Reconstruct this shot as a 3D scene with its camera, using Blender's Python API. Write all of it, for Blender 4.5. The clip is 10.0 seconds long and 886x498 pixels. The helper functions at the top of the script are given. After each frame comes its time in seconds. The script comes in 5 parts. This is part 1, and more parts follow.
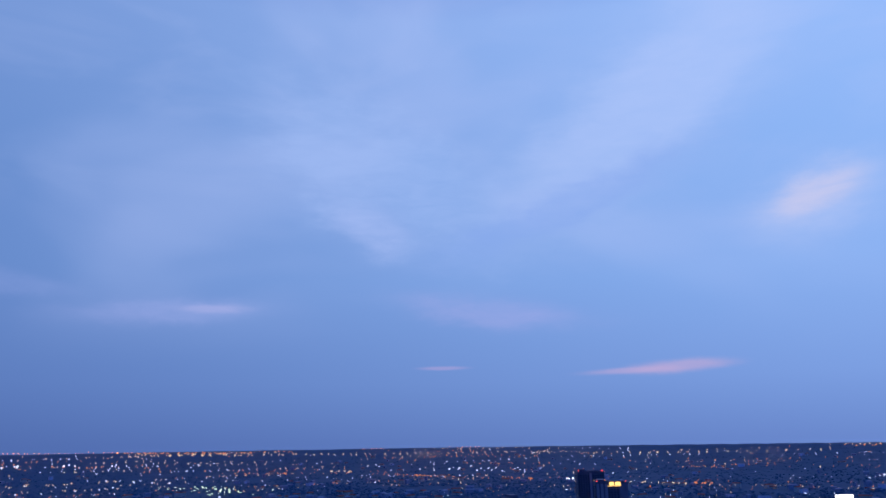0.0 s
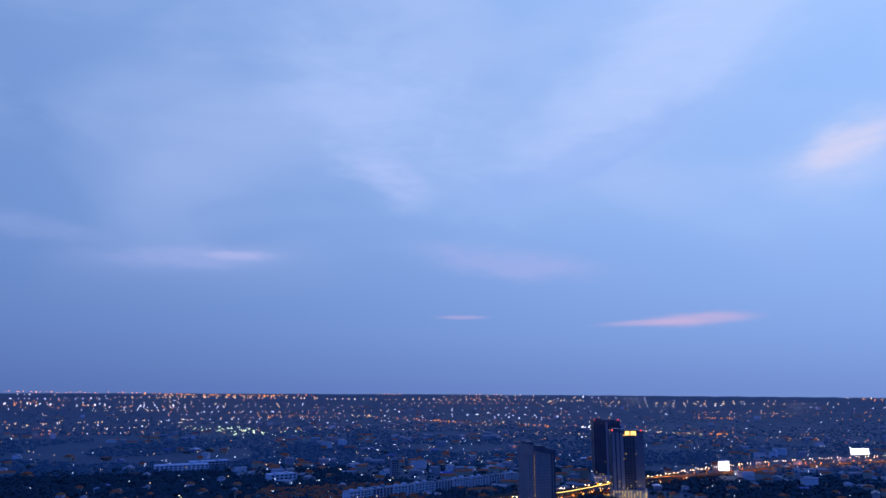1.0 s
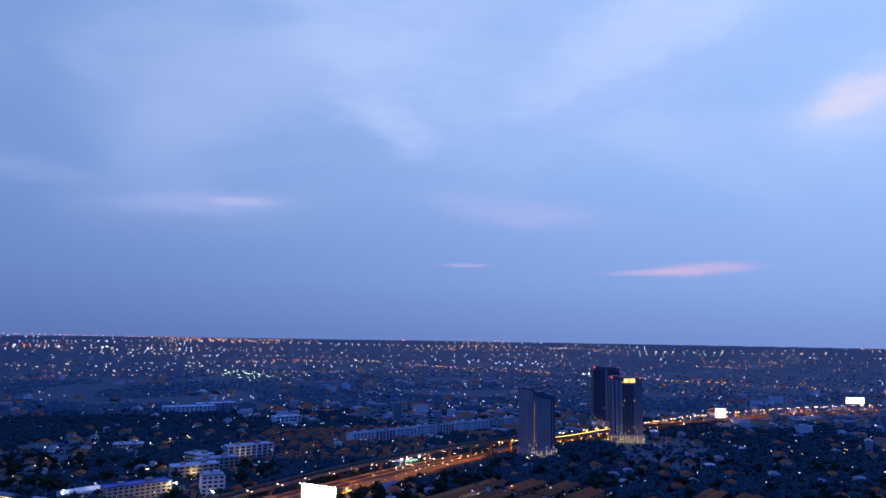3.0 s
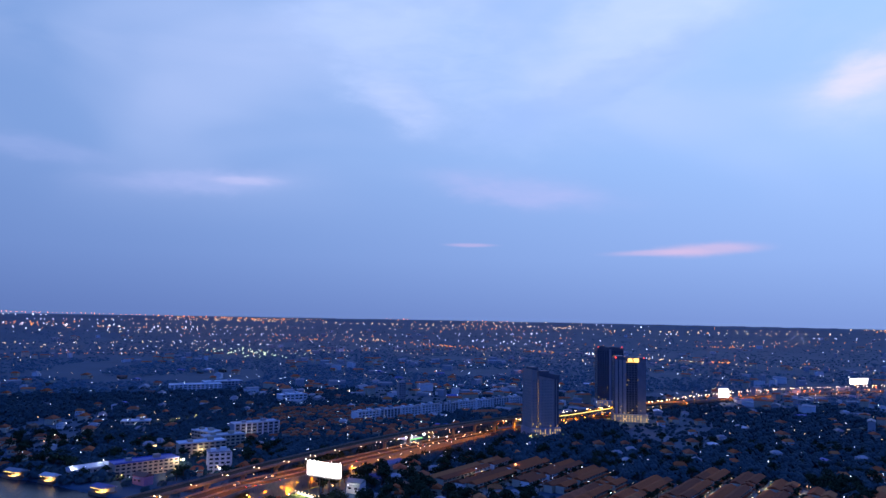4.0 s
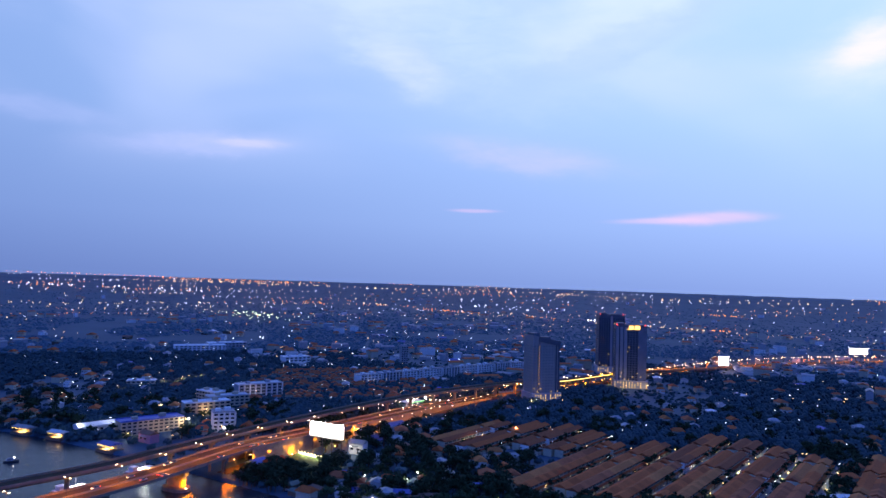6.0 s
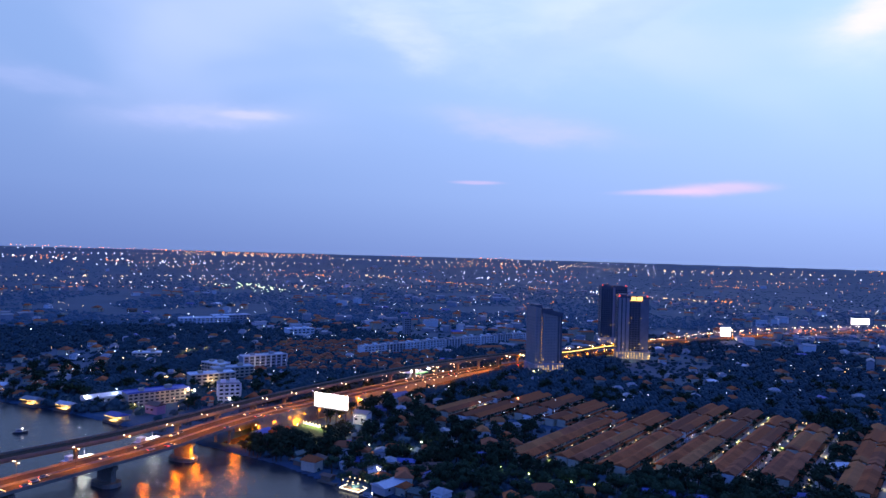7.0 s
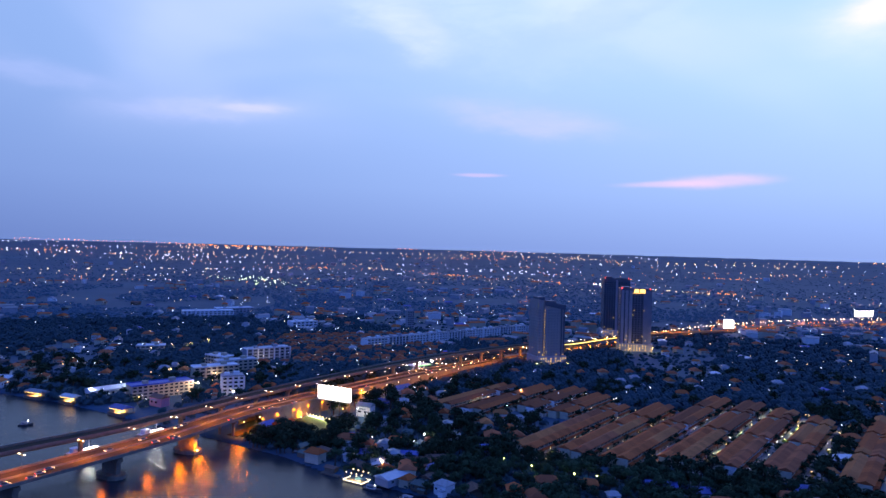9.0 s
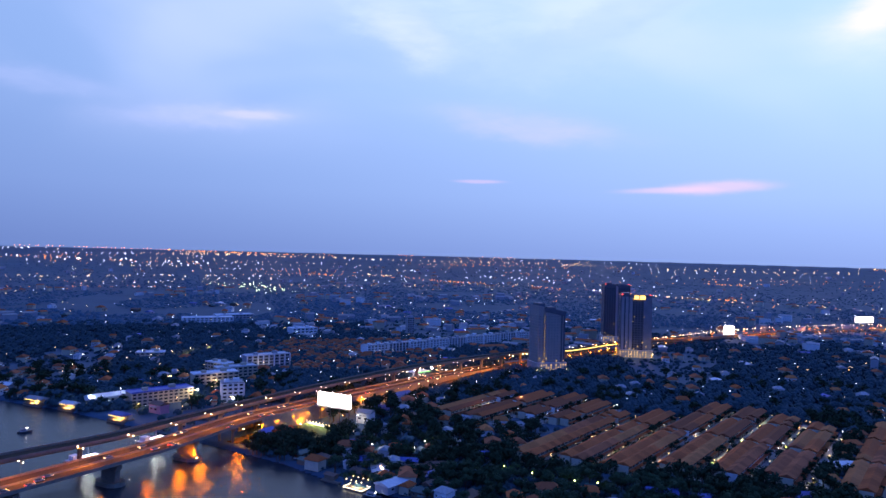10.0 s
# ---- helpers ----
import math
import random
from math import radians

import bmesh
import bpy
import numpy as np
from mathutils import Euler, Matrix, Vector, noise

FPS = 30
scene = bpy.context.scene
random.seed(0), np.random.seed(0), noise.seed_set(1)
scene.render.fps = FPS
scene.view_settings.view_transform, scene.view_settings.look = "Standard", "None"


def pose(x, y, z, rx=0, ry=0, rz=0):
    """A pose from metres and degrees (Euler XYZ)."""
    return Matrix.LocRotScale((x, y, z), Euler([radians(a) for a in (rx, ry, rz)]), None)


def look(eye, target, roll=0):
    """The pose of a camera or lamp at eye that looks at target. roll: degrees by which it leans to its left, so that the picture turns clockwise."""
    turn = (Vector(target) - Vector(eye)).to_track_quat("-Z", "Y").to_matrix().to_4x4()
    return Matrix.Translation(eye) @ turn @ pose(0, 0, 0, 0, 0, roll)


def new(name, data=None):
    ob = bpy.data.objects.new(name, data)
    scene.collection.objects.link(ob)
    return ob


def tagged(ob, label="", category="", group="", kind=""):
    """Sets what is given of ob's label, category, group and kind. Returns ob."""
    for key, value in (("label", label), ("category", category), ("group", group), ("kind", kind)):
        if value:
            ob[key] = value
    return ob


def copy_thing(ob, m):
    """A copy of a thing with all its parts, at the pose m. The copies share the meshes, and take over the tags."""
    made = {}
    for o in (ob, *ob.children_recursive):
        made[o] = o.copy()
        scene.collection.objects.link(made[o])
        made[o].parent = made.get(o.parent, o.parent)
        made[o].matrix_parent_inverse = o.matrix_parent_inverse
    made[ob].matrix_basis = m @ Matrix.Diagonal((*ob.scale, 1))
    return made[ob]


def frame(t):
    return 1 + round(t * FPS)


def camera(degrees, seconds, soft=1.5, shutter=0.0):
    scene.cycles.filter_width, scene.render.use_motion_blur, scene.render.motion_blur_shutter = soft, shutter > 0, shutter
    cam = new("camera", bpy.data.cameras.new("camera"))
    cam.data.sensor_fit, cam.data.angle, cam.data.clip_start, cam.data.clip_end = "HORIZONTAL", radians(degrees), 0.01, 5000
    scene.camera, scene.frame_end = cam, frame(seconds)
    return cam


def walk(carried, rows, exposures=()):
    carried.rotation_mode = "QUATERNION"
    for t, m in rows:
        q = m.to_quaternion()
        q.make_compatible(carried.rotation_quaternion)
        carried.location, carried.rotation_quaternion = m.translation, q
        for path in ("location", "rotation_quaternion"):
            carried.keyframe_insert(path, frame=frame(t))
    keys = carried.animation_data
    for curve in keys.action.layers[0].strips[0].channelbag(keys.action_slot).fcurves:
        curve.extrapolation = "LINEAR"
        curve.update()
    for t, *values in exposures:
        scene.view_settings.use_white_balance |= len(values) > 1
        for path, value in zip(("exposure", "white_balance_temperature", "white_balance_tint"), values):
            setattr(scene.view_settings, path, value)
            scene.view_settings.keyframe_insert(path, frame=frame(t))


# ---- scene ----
cam = camera(64.69, 10.0, soft=1.5)
PATH = [
    (0.0, pose(0, 0, 130, 105.433, 0.830, -2.708)),
    (0.5, pose(0, 0, 130, 103.294, 0.168, -1.853)),
    (1.0, pose(0, 0, 130, 101.329, -0.293, -1.237)),
    (1.5, pose(0, 0, 130, 100.162, -0.503, -1.305)),
    (2.0, pose(0, 0, 130, 98.923, -0.712, -1.239)),
    (2.5, pose(0, 0, 130, 97.902, -0.844, -1.156)),
    (4.0, pose(0, 0, 130, 95.403, -1.076, -0.668)),
    (4.5, pose(0, 0, 130, 94.377, -1.399, -0.546)),
    (5.0, pose(0, 0, 130, 93.484, -1.653, -0.489)),
    (5.5, pose(0, 0, 130, 93.183, -1.893, -0.490)),
    (7.0, pose(0, 0, 130, 90.267, -1.625, -0.209)),
    (7.5, pose(0, 0, 130, 89.308, -1.634, -0.089)),
    (8.0, pose(0, 0, 130, 89.207, -1.477, 0.000)),
    (8.5, pose(0, 0, 130, 89.504, -1.553, 0.023)),
    (9.0, pose(0, 0, 130, 89.662, -1.543, 0.018)),
    (9.5, pose(0, 0, 130, 89.757, -1.511, 0.048)),
    (10.0, pose(0, 0, 130, 90.182, -1.483, 0.017)),
]
EXPOSURES = [(0.0, -0.15, 6000, 12), (0.5, -0.15, 6050, 11), (1.0, 0.03, 6350, 11), (2.5, 0.1, 6500, 11), (4.0, 0.3, 6750, 11), (5.0, 0.56, 7050, 13), (5.5, 0.60, 7100, 13), (7.0, 0.65, 7250, 13), (10.0, 0.70, 7250, 13)]
walk(cam, PATH, EXPOSURES)

# ---------------------------------------------------------------- sky after sunset
world = bpy.data.worlds.new("dusk")
scene.world = world
world.use_nodes = True
wt = world.node_tree
wt.nodes.clear()


def wire(tree, node, slot, value):
    if isinstance(value, bpy.types.NodeSocket):
        tree.links.new(value, node.inputs[slot])
    else:
        node.inputs[slot].default_value = value


def calc(tree, op, a, b=0.0, c=0.0, clamp=False):
    n = tree.nodes.new("ShaderNodeMath")
    n.operation, n.use_clamp = op, clamp
    for i, v in enumerate((a, b, c)):
        wire(tree, n, i, v)
    return n.outputs[0]


def blend(tree, fac, a, b, mode="MIX"):
    n = tree.nodes.new("ShaderNodeMix")
    n.data_type, n.blend_type = "RGBA", mode
    wire(tree, n, 0, fac)
    wire(tree, n, 6, a if isinstance(a, bpy.types.NodeSocket) else (*a, 1.0))
    wire(tree, n, 7, b if isinstance(b, bpy.types.NodeSocket) else (*b, 1.0))
    return n.outputs[2]


def remap(tree, v, a, b, c=0.0, d=1.0, smooth=False):
    n = tree.nodes.new("ShaderNodeMapRange")
    n.interpolation_type = "SMOOTHSTEP" if smooth else "LINEAR"
    for i, x in enumerate((v, a, b, c, d)):
        wire(tree, n, i, x)
    return n.outputs[0]


def noise_of(tree, vec, scale, detail=3.0, rough=0.5, stretch=None, turn=(0, 0, 0), distortion=0.0):
    if stretch:
        mp = tree.nodes.new("ShaderNodeMapping")
        wire(tree, mp, "Vector", vec)
        mp.inputs["Scale"].default_value = stretch
        mp.inputs["Rotation"].default_value = [radians(a) for a in turn]
        vec = mp.outputs[0]
    n = tree.nodes.new("ShaderNodeTexNoise")
    wire(tree, n, "Vector", vec)
    n.inputs["Scale"].default_value, n.inputs["Detail"].default_value = scale, detail
    n.inputs["Roughness"].default_value, n.inputs["Distortion"].default_value = rough, distortion
    return n.outputs[0]


def ramp_of(tree, v, stops):
    n = tree.nodes.new("ShaderNodeValToRGB")
    wire(tree, n, 0, v)
    el = n.color_ramp.elements
    while len(el) < len(stops):
        el.new(0.5)
    for e, (p, c) in zip(el, stops):
        e.position, e.color = p, (*c, 1.0)
    return n.outputs[0]


way = wt.nodes.new("ShaderNodeTexCoord").outputs["Generated"]
axes = wt.nodes.new("ShaderNodeSeparateXYZ")
wire(wt, axes, 0, way)
elev = calc(wt, "MULTIPLY", calc(wt, "ARCSINE", axes.outputs[2]), 57.2958)
azim = calc(wt, "MULTIPLY", calc(wt, "ARCTAN2", axes.outputs[0], axes.outputs[1]), 57.2958)
sky = ramp_of(wt, remap(wt, elev, 0, 90), [
    (0.0, (0.15, 0.245, 0.58)), (0.05, (0.205, 0.335, 0.71)), (0.14, (0.255, 0.425, 0.83)), (0.25, (0.28, 0.46, 0.875)),
    (0.37, (0.335, 0.51, 0.93)), (0.47, (0.10, 0.23, 0.70)), (0.60, (0.028, 0.15, 0.88)), (1.0, (0.018, 0.125, 0.86))])
# brighter towards the side where the sun went down
side = remap(wt, axes.outputs[0], -0.6, 0.6)
sky = blend(wt, 1.0, sky, blend(wt, side, (0.60, 0.645, 0.71), (1.18, 1.16, 1.09)), "MULTIPLY")
# broad thin cloud veil with soft blue gaps
veil = noise_of(wt, way, 2.2, 3.5, 0.45, (1.0, 1.0, 2.0), (0, 28, 10), 0.4)
veil = calc(wt, "MULTIPLY", remap(wt, veil, 0.42, 0.68, smooth=True), calc(wt, "MULTIPLY", remap(wt, elev, 5, 17, smooth=True), remap(wt, elev, 55, 35, smooth=True)))
sky = blend(wt, calc(wt, "MULTIPLY", veil, 0.34), sky, (0.51, 0.61, 0.95))
wisps = noise_of(wt, way, 4.2, 4.0, 0.5, (1.0, 1.0, 3.2), (0, 40, 0), 0.5)
wisps = calc(wt, "MULTIPLY", remap(wt, wisps, 0.45, 0.72, smooth=True), calc(wt, "MULTIPLY", remap(wt, elev, 12, 26, smooth=True), remap(wt, elev, 55, 35, smooth=True)))
sky = blend(wt, calc(wt, "MULTIPLY", wisps, 0.15), sky, (0.57, 0.65, 0.97))
warp_a = calc(wt, "SUBTRACT", noise_of(wt, way, 9.0, 4.0, 0.6, (1.0, 1.0, 3.0)), 0.5)
warp_e = calc(wt, "SUBTRACT", noise_of(wt, way, 13.0, 5.0, 0.6, (1.0, 1.0, 2.0), (20, 0, 40)), 0.5)

streaks = noise_of(wt, way, 16.0, 5.0, 0.6, (1.0, 1.0, 4.0), (0, 12, 0), 0.5)


def cloud(under, az, el, wide, high, tilt, colour, amount, rough=1.0, edge=0.0):
    """One bank of cloud: azimuth, elevation and half sizes in degrees."""
    da = calc(wt, "ADD", calc(wt, "SUBTRACT", azim, az), calc(wt, "MULTIPLY", warp_a, wide * 0.9 * rough))
    de = calc(wt, "ADD", calc(wt, "SUBTRACT", elev, el), calc(wt, "MULTIPLY", warp_e, high * 1.6 * rough))
    c, s = math.cos(radians(tilt)), math.sin(radians(tilt))
    u = calc(wt, "DIVIDE", calc(wt, "ADD", calc(wt, "MULTIPLY", da, c), calc(wt, "MULTIPLY", de, s)), wide)
    v = calc(wt, "DIVIDE", calc(wt, "SUBTRACT", calc(wt, "MULTIPLY", de, c), calc(wt, "MULTIPLY", da, s)), high)
    q = calc(wt, "ADD", calc(wt, "MULTIPLY", u, u), calc(wt, "MULTIPLY", v, v))
    g = remap(wt, calc(wt, "POWER", 2.71828, calc(wt, "MULTIPLY", q, -1.0)), edge, 0.9, smooth=True)
    g = calc(wt, "MULTIPLY", g, remap(wt, streaks, 0.3, 0.62, 1.0 - 0.35 * min(rough, 1.0), 1.0))
    return blend(wt, calc(wt, "MULTIPLY", g, amount), under, colour)


sky = cloud(sky, 20, 25, 15, 5, 32, (0.58, 0.68, 1.0), 0.52, 0.45)
sky = cloud(sky, -3, 22, 12, 4.5, -28, (0.48, 0.62, 0.98), 0.40)
sky = cloud(sky, 14, 18.5, 11, 1.8, 20, (0.24, 0.40, 0.84), 0.45)
sky = cloud(sky, -3.2, 17.0, 3.6, 1.7, -28, (0.50, 0.60, 0.95), 0.45)
sky = cloud(sky, 32.5, 16.6, 5.0, 2.4, 14, (0.58, 0.66, 0.95), 0.42, 0.8)
sky = cloud(sky, 32.4, 17.2, 3.2, 1.3, 16, (0.78, 0.70, 0.84), 0.55, 0.9)
sky = cloud(sky, 7, 10.2, 7.0, 1.2, -6, (0.46, 0.47, 0.83), 0.40)
sky = cloud(sky, -19, 9.9, 6.5, 0.9, 5, (0.44, 0.49, 0.86), 0.36)
sky = cloud(sky, -15.6, 10.3, 2.6, 0.35, 3, (0.60, 0.57, 0.86), 0.30)
sky = cloud(sky, -31, 11.3, 5.0, 0.8, -4, (0.40, 0.47, 0.85), 0.22)
sky = cloud(sky, 21.4, 5.4, 3.8, 0.50, 1.6, (0.70, 0.48, 0.68), 0.55, 0.7, 0.08)
sky = cloud(sky, 17.8, 5.2, 3.6, 0.26, 1.6, (0.66, 0.47, 0.70), 0.45, 0.5, 0.08)
sky = cloud(sky, 2.8, 5.75, 2.0, 0.17, 0, (0.58, 0.44, 0.72), 0.42, 0.4, 0.1)
# away from the afterglow the sky is already deep blue
after = remap(wt, axes.outputs[1], 0.25, 0.72, smooth=True)
sky = blend(wt, after, (0.052, 0.165, 0.80), sky)
glow = wt.nodes.new("ShaderNodeBackground")
wire(wt, glow, 0, sky)
glow.inputs[1].default_value = 1.0
wire(wt, wt.nodes.new("ShaderNodeOutputWorld"), 0, glow.outputs[0])

# ---------------------------------------------------------------- materials


def surface(name, c1, c2, scale=0.5, rough=0.7, bump=0.0, metal=0.0, vary=0.0, spec=0.5, fine=8.0, world_scale=False, grime_or_haze=None):
    """Two colours mixed by broad and fine noise; vary: brightness that differs from object to object."""
    m = bpy.data.materials.new(name)
    m.use_nodes = True
    t = m.node_tree
    b = t.nodes["Principled BSDF"]
    vec = t.nodes.new("ShaderNodeNewGeometry").outputs["Position"] if world_scale else t.nodes.new("ShaderNodeTexCoord").outputs["Object"]
    n1 = noise_of(t, vec, scale, 4.0, 0.6)
    n2 = noise_of(t, vec, scale * fine, 2.0, 0.6)
    f = calc(t, "ADD", calc(t, "MULTIPLY", remap(t, n1, 0.3, 0.7), 0.65), calc(t, "MULTIPLY", n2, 0.35), clamp=True)
    col = blend(t, f, c1, c2)
    if grime_or_haze:
        col = blend(t, remap(t, noise_of(t, vec, scale * 2.3, 3.0), 0.55, 0.75, 0.0, 0.6), col, grime_or_haze)
    if vary:
        r = t.nodes.new("ShaderNodeObjectInfo").outputs["Random"]
        k = remap(t, r, 0, 1, 1 - vary, 1 + vary)
        col = blend(t, 1.0, col, blend(t, calc(t, "MULTIPLY", k, 0.5), (0, 0, 0), (2, 2, 2)), "MULTIPLY")
    wire(t, b, "Base Color", col)
    b.inputs["Roughness"].default_value = rough
    b.inputs["Metallic"].default_value = metal
    b.inputs["Specular IOR Level"].default_value = spec
    if bump:
        n = t.nodes.new("ShaderNodeBump")
        n.inputs["Strength"].default_value, n.inputs["Distance"].default_value = 0.6, bump
        wire(t, n, "Height", n2)
        wire(t, b, "Normal", n.outputs[0])
    return m


def shining(name, colour, strength, sampled=True):
    m = bpy.data.materials.new(name)
    m.use_nodes = True
    t = m.node_tree
    t.nodes.clear()
    e = t.nodes.new("ShaderNodeEmission")
    e.inputs[0].default_value, e.inputs[1].default_value = (*colour, 1.0), strength
    wire(t, t.nodes.new("ShaderNodeOutputMaterial"), 0, e.outputs[0])
    if not sampled:
        m.cycles.emission_sampling = "NONE"
    return m


def tiled_roof(name, c1, c2, vary=0.25):
    """Clay tile courses down the slope, with patches faded by weather."""
    m = surface(name, c1, c2, 0.45, 0.9, 0.03, vary=vary, spec=0.1)
    t = m.node_tree
    b = t.nodes["Principled BSDF"]
    wave = t.nodes.new("ShaderNodeTexWave")
    wave.bands_direction = "Y"
    wire(t, wave, "Vector", t.nodes.new("ShaderNodeTexCoord").outputs["Object"])
    wave.inputs["Scale"].default_value, wave.inputs["Distortion"].default_value = 0.9, 0.6
    old = b.inputs["Base Color"].links[0].from_socket
    wire(t, b, "Base Color", blend(t, calc(t, "MULTIPLY", wave.outputs[1], 0.25), old, (0.05, 0.03, 0.025)))
    return m


# Blue in these three ground tones stands in for haze over the distance.
GROUND = surface("haze_blue_scrub", (0.014, 0.052, 0.082), (0.028, 0.084, 0.124), 0.010, 0.75, 0.0, fine=9, world_scale=True, spec=0.22, grime_or_haze=(0.036, 0.080, 0.110))
GRASS = surface("mown_grass", (0.035, 0.06, 0.015), (0.06, 0.09, 0.025), 0.1, 0.9, 0.1, world_scale=True, spec=0.2)
ASPHALT = surface("asphalt", (0.048, 0.035, 0.021), (0.068, 0.050, 0.031), 0.12, 0.95, 0.01, world_scale=True, spec=0.06)
LANE = surface("estate_concrete", (0.16, 0.15, 0.13), (0.26, 0.25, 0.22), 0.15, 0.85, 0.01, world_scale=True, spec=0.3)
CONCRETE = surface("bridge_concrete", (0.17, 0.138, 0.10), (0.25, 0.205, 0.15), 0.15, 0.9, 0.02, world_scale=True, spec=0.12, grime_or_haze=(0.10, 0.08, 0.058))
STEEL = surface("galvanised_steel", (0.25, 0.25, 0.26), (0.38, 0.38, 0.38), 1.0, 0.45, metal=0.8)
DARKSTEEL = surface("dark_steel", (0.05, 0.05, 0.055), (0.09, 0.09, 0.09), 0.8, 0.5, metal=0.5)
WHITEPAINT = surface("white_render", (0.55, 0.55, 0.54), (0.72, 0.71, 0.69), 0.25, 0.8, 0.01, vary=0.12, spec=0.3, grime_or_haze=(0.38, 0.37, 0.35))
CREAM = surface("cream_render", (0.40, 0.34, 0.24), (0.54, 0.46, 0.33), 0.25, 0.8, 0.01, vary=0.2, spec=0.3, grime_or_haze=(0.28, 0.25, 0.21))
BEIGE = surface("beige_render", (0.34, 0.28, 0.20), (0.46, 0.38, 0.27), 0.2, 0.8, 0.01, vary=0.1, spec=0.3)
GREYWALL = surface("grey_render", (0.24, 0.24, 0.25), (0.34, 0.34, 0.34), 0.2, 0.8, 0.01, vary=0.2, spec=0.3)
WOODWALL = surface("weathered_boards", (0.10, 0.075, 0.05), (0.18, 0.14, 0.10), 0.8, 0.85, 0.02, vary=0.3, spec=0.2)
GLASS = surface("dark_window_glass", (0.02, 0.025, 0.03), (0.04, 0.045, 0.05), 0.5, 0.12, vary=0.4, spec=0.6)
TILE_RED = tiled_roof("clay_tiles", (0.40, 0.085, 0.024), (0.53, 0.125, 0.036), 0.25)
TILE_BROWN = tiled_roof("brown_tiles", (0.36, 0.090, 0.034), (0.46, 0.125, 0.050), 0.28)
TILE_ORANGE = tiled_roof("orange_tiles", (0.46, 0.13, 0.038), (0.56, 0.175, 0.055), 0.2)
ROOF_BLUE = surface("blue_sheet_roof", (0.02, 0.05, 0.22), (0.035, 0.085, 0.32), 0.4, 0.55, 0.02, vary=0.3)
ROOF_GREY = surface("grey_sheet_roof", (0.16, 0.165, 0.17), (0.30, 0.30, 0.30), 0.35, 0.6, 0.02, vary=0.35)
ROOF_WHITE = surface("white_sheet_roof", (0.45, 0.46, 0.47), (0.62, 0.62, 0.62), 0.35, 0.6, 0.02, vary=0.2)
ROOF_RUST = surface("rusty_sheet_roof", (0.10, 0.05, 0.035), (0.20, 0.10, 0.06), 0.6, 0.8, 0.02, vary=0.3)
ROOF_GREEN = surface("green_sheet_roof", (0.03, 0.07, 0.06), (0.06, 0.12, 0.10), 0.4, 0.6, 0.02, vary=0.3)
TOWERGLASS = surface("tower_window_glass", (0.15, 0.145, 0.145), (0.20, 0.19, 0.19), 0.3, 0.35, spec=0.4)
PANEL_GREY = surface("tower_panels", (0.22, 0.205, 0.19), (0.29, 0.27, 0.25), 0.08, 0.7, 0.01, spec=0.3)
PANEL_BLUE = surface("tower_dark_cladding", (0.055, 0.06, 0.075), (0.085, 0.09, 0.11), 0.08, 0.5, 0.01)
PANEL_SIDE = surface("tower_side_cladding", (0.10, 0.11, 0.13), (0.145, 0.155, 0.18), 0.1, 0.6, 0.01)
PANEL_RIB = surface("tower_ribs", (0.16, 0.165, 0.18), (0.24, 0.24, 0.25), 0.1, 0.6, 0.01)
BARK = surface("bark", (0.05, 0.035, 0.022), (0.10, 0.075, 0.05), 1.5, 0.9, 0.03, spec=0.2)
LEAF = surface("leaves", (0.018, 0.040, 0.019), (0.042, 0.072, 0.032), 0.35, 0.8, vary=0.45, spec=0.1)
# COPSE and WOODS: leaf colour turned blue in two steps, as painted-in haze.
COPSE = surface("faint_haze_leaves", (0.022, 0.054, 0.060), (0.040, 0.080, 0.086), 0.03, 0.9, world_scale=True, spec=0.08)
WOODS = surface("haze_blue_leaves", (0.030, 0.090, 0.122), (0.048, 0.122, 0.156), 0.03, 0.7, world_scale=True, spec=0.4)
HULL_DARK = surface("dark_hull", (0.03, 0.035, 0.045), (0.06, 0.06, 0.065), 0.8, 0.5)
HULL_WHITE = surface("white_hull", (0.5, 0.5, 0.5), (0.65, 0.65, 0.64), 0.6, 0.5)
PINK = surface("pink_render", (0.38, 0.16, 0.22), (0.48, 0.22, 0.28), 0.3, 0.8)
CARPAINT = surface("car_paint", (0.08, 0.08, 0.09), (0.20, 0.20, 0.21), 0.4, 0.35, vary=0.8)
RUBBER = surface("tyre_rubber", (0.015, 0.015, 0.015), (0.03, 0.03, 0.03), 2.0, 0.85)

WATER = surface("river_water", (0.012, 0.022, 0.03), (0.018, 0.03, 0.036), 0.01, 0.20, world_scale=True, spec=0.4)
_t = WATER.node_tree
_pos = _t.nodes.new("ShaderNodeNewGeometry").outputs["Position"]
_rip = calc(_t, "ADD", calc(_t, "MULTIPLY", noise_of(_t, _pos, 0.9, 3.0, 0.6, (1.0, 0.7, 1.0), (0, 0, 30)), 0.5), noise_of(_t, _pos, 0.16, 3.0, 0.55, (1.0, 0.6, 1.0), (0, 0, -20)))
_b = _t.nodes.new("ShaderNodeBump")
_b.inputs["Strength"].default_value, _b.inputs["Distance"].default_value = 0.8, 0.5
wire(_t, _b, "Height", _rip)
wire(_t, _t.nodes["Principled BSDF"], "Normal", _b.outputs[0])
_t.nodes["Principled BSDF"].inputs["IOR"].default_value = 1.28

SODIUM = (1.0, 0.29, 0.004)
HEAD_ORANGE = shining("sodium_lamp_glow", (1.0, 0.72, 0.42), 12.0, False)
HEAD_WHITE = shining("white_lamp_glow", (0.95, 0.97, 1.0), 14.0, False)
DOT_WHITE = shining("distant_white_lamps", (0.86, 0.93, 1.0), 7.0, False)
DOT_WARM = shining("distant_warm_lamps", (1.0, 0.62, 0.28), 5.5, False)
DOT_ORANGE = shining("distant_sodium_lamps", (1.0, 0.27, 0.035), 5.5, False)
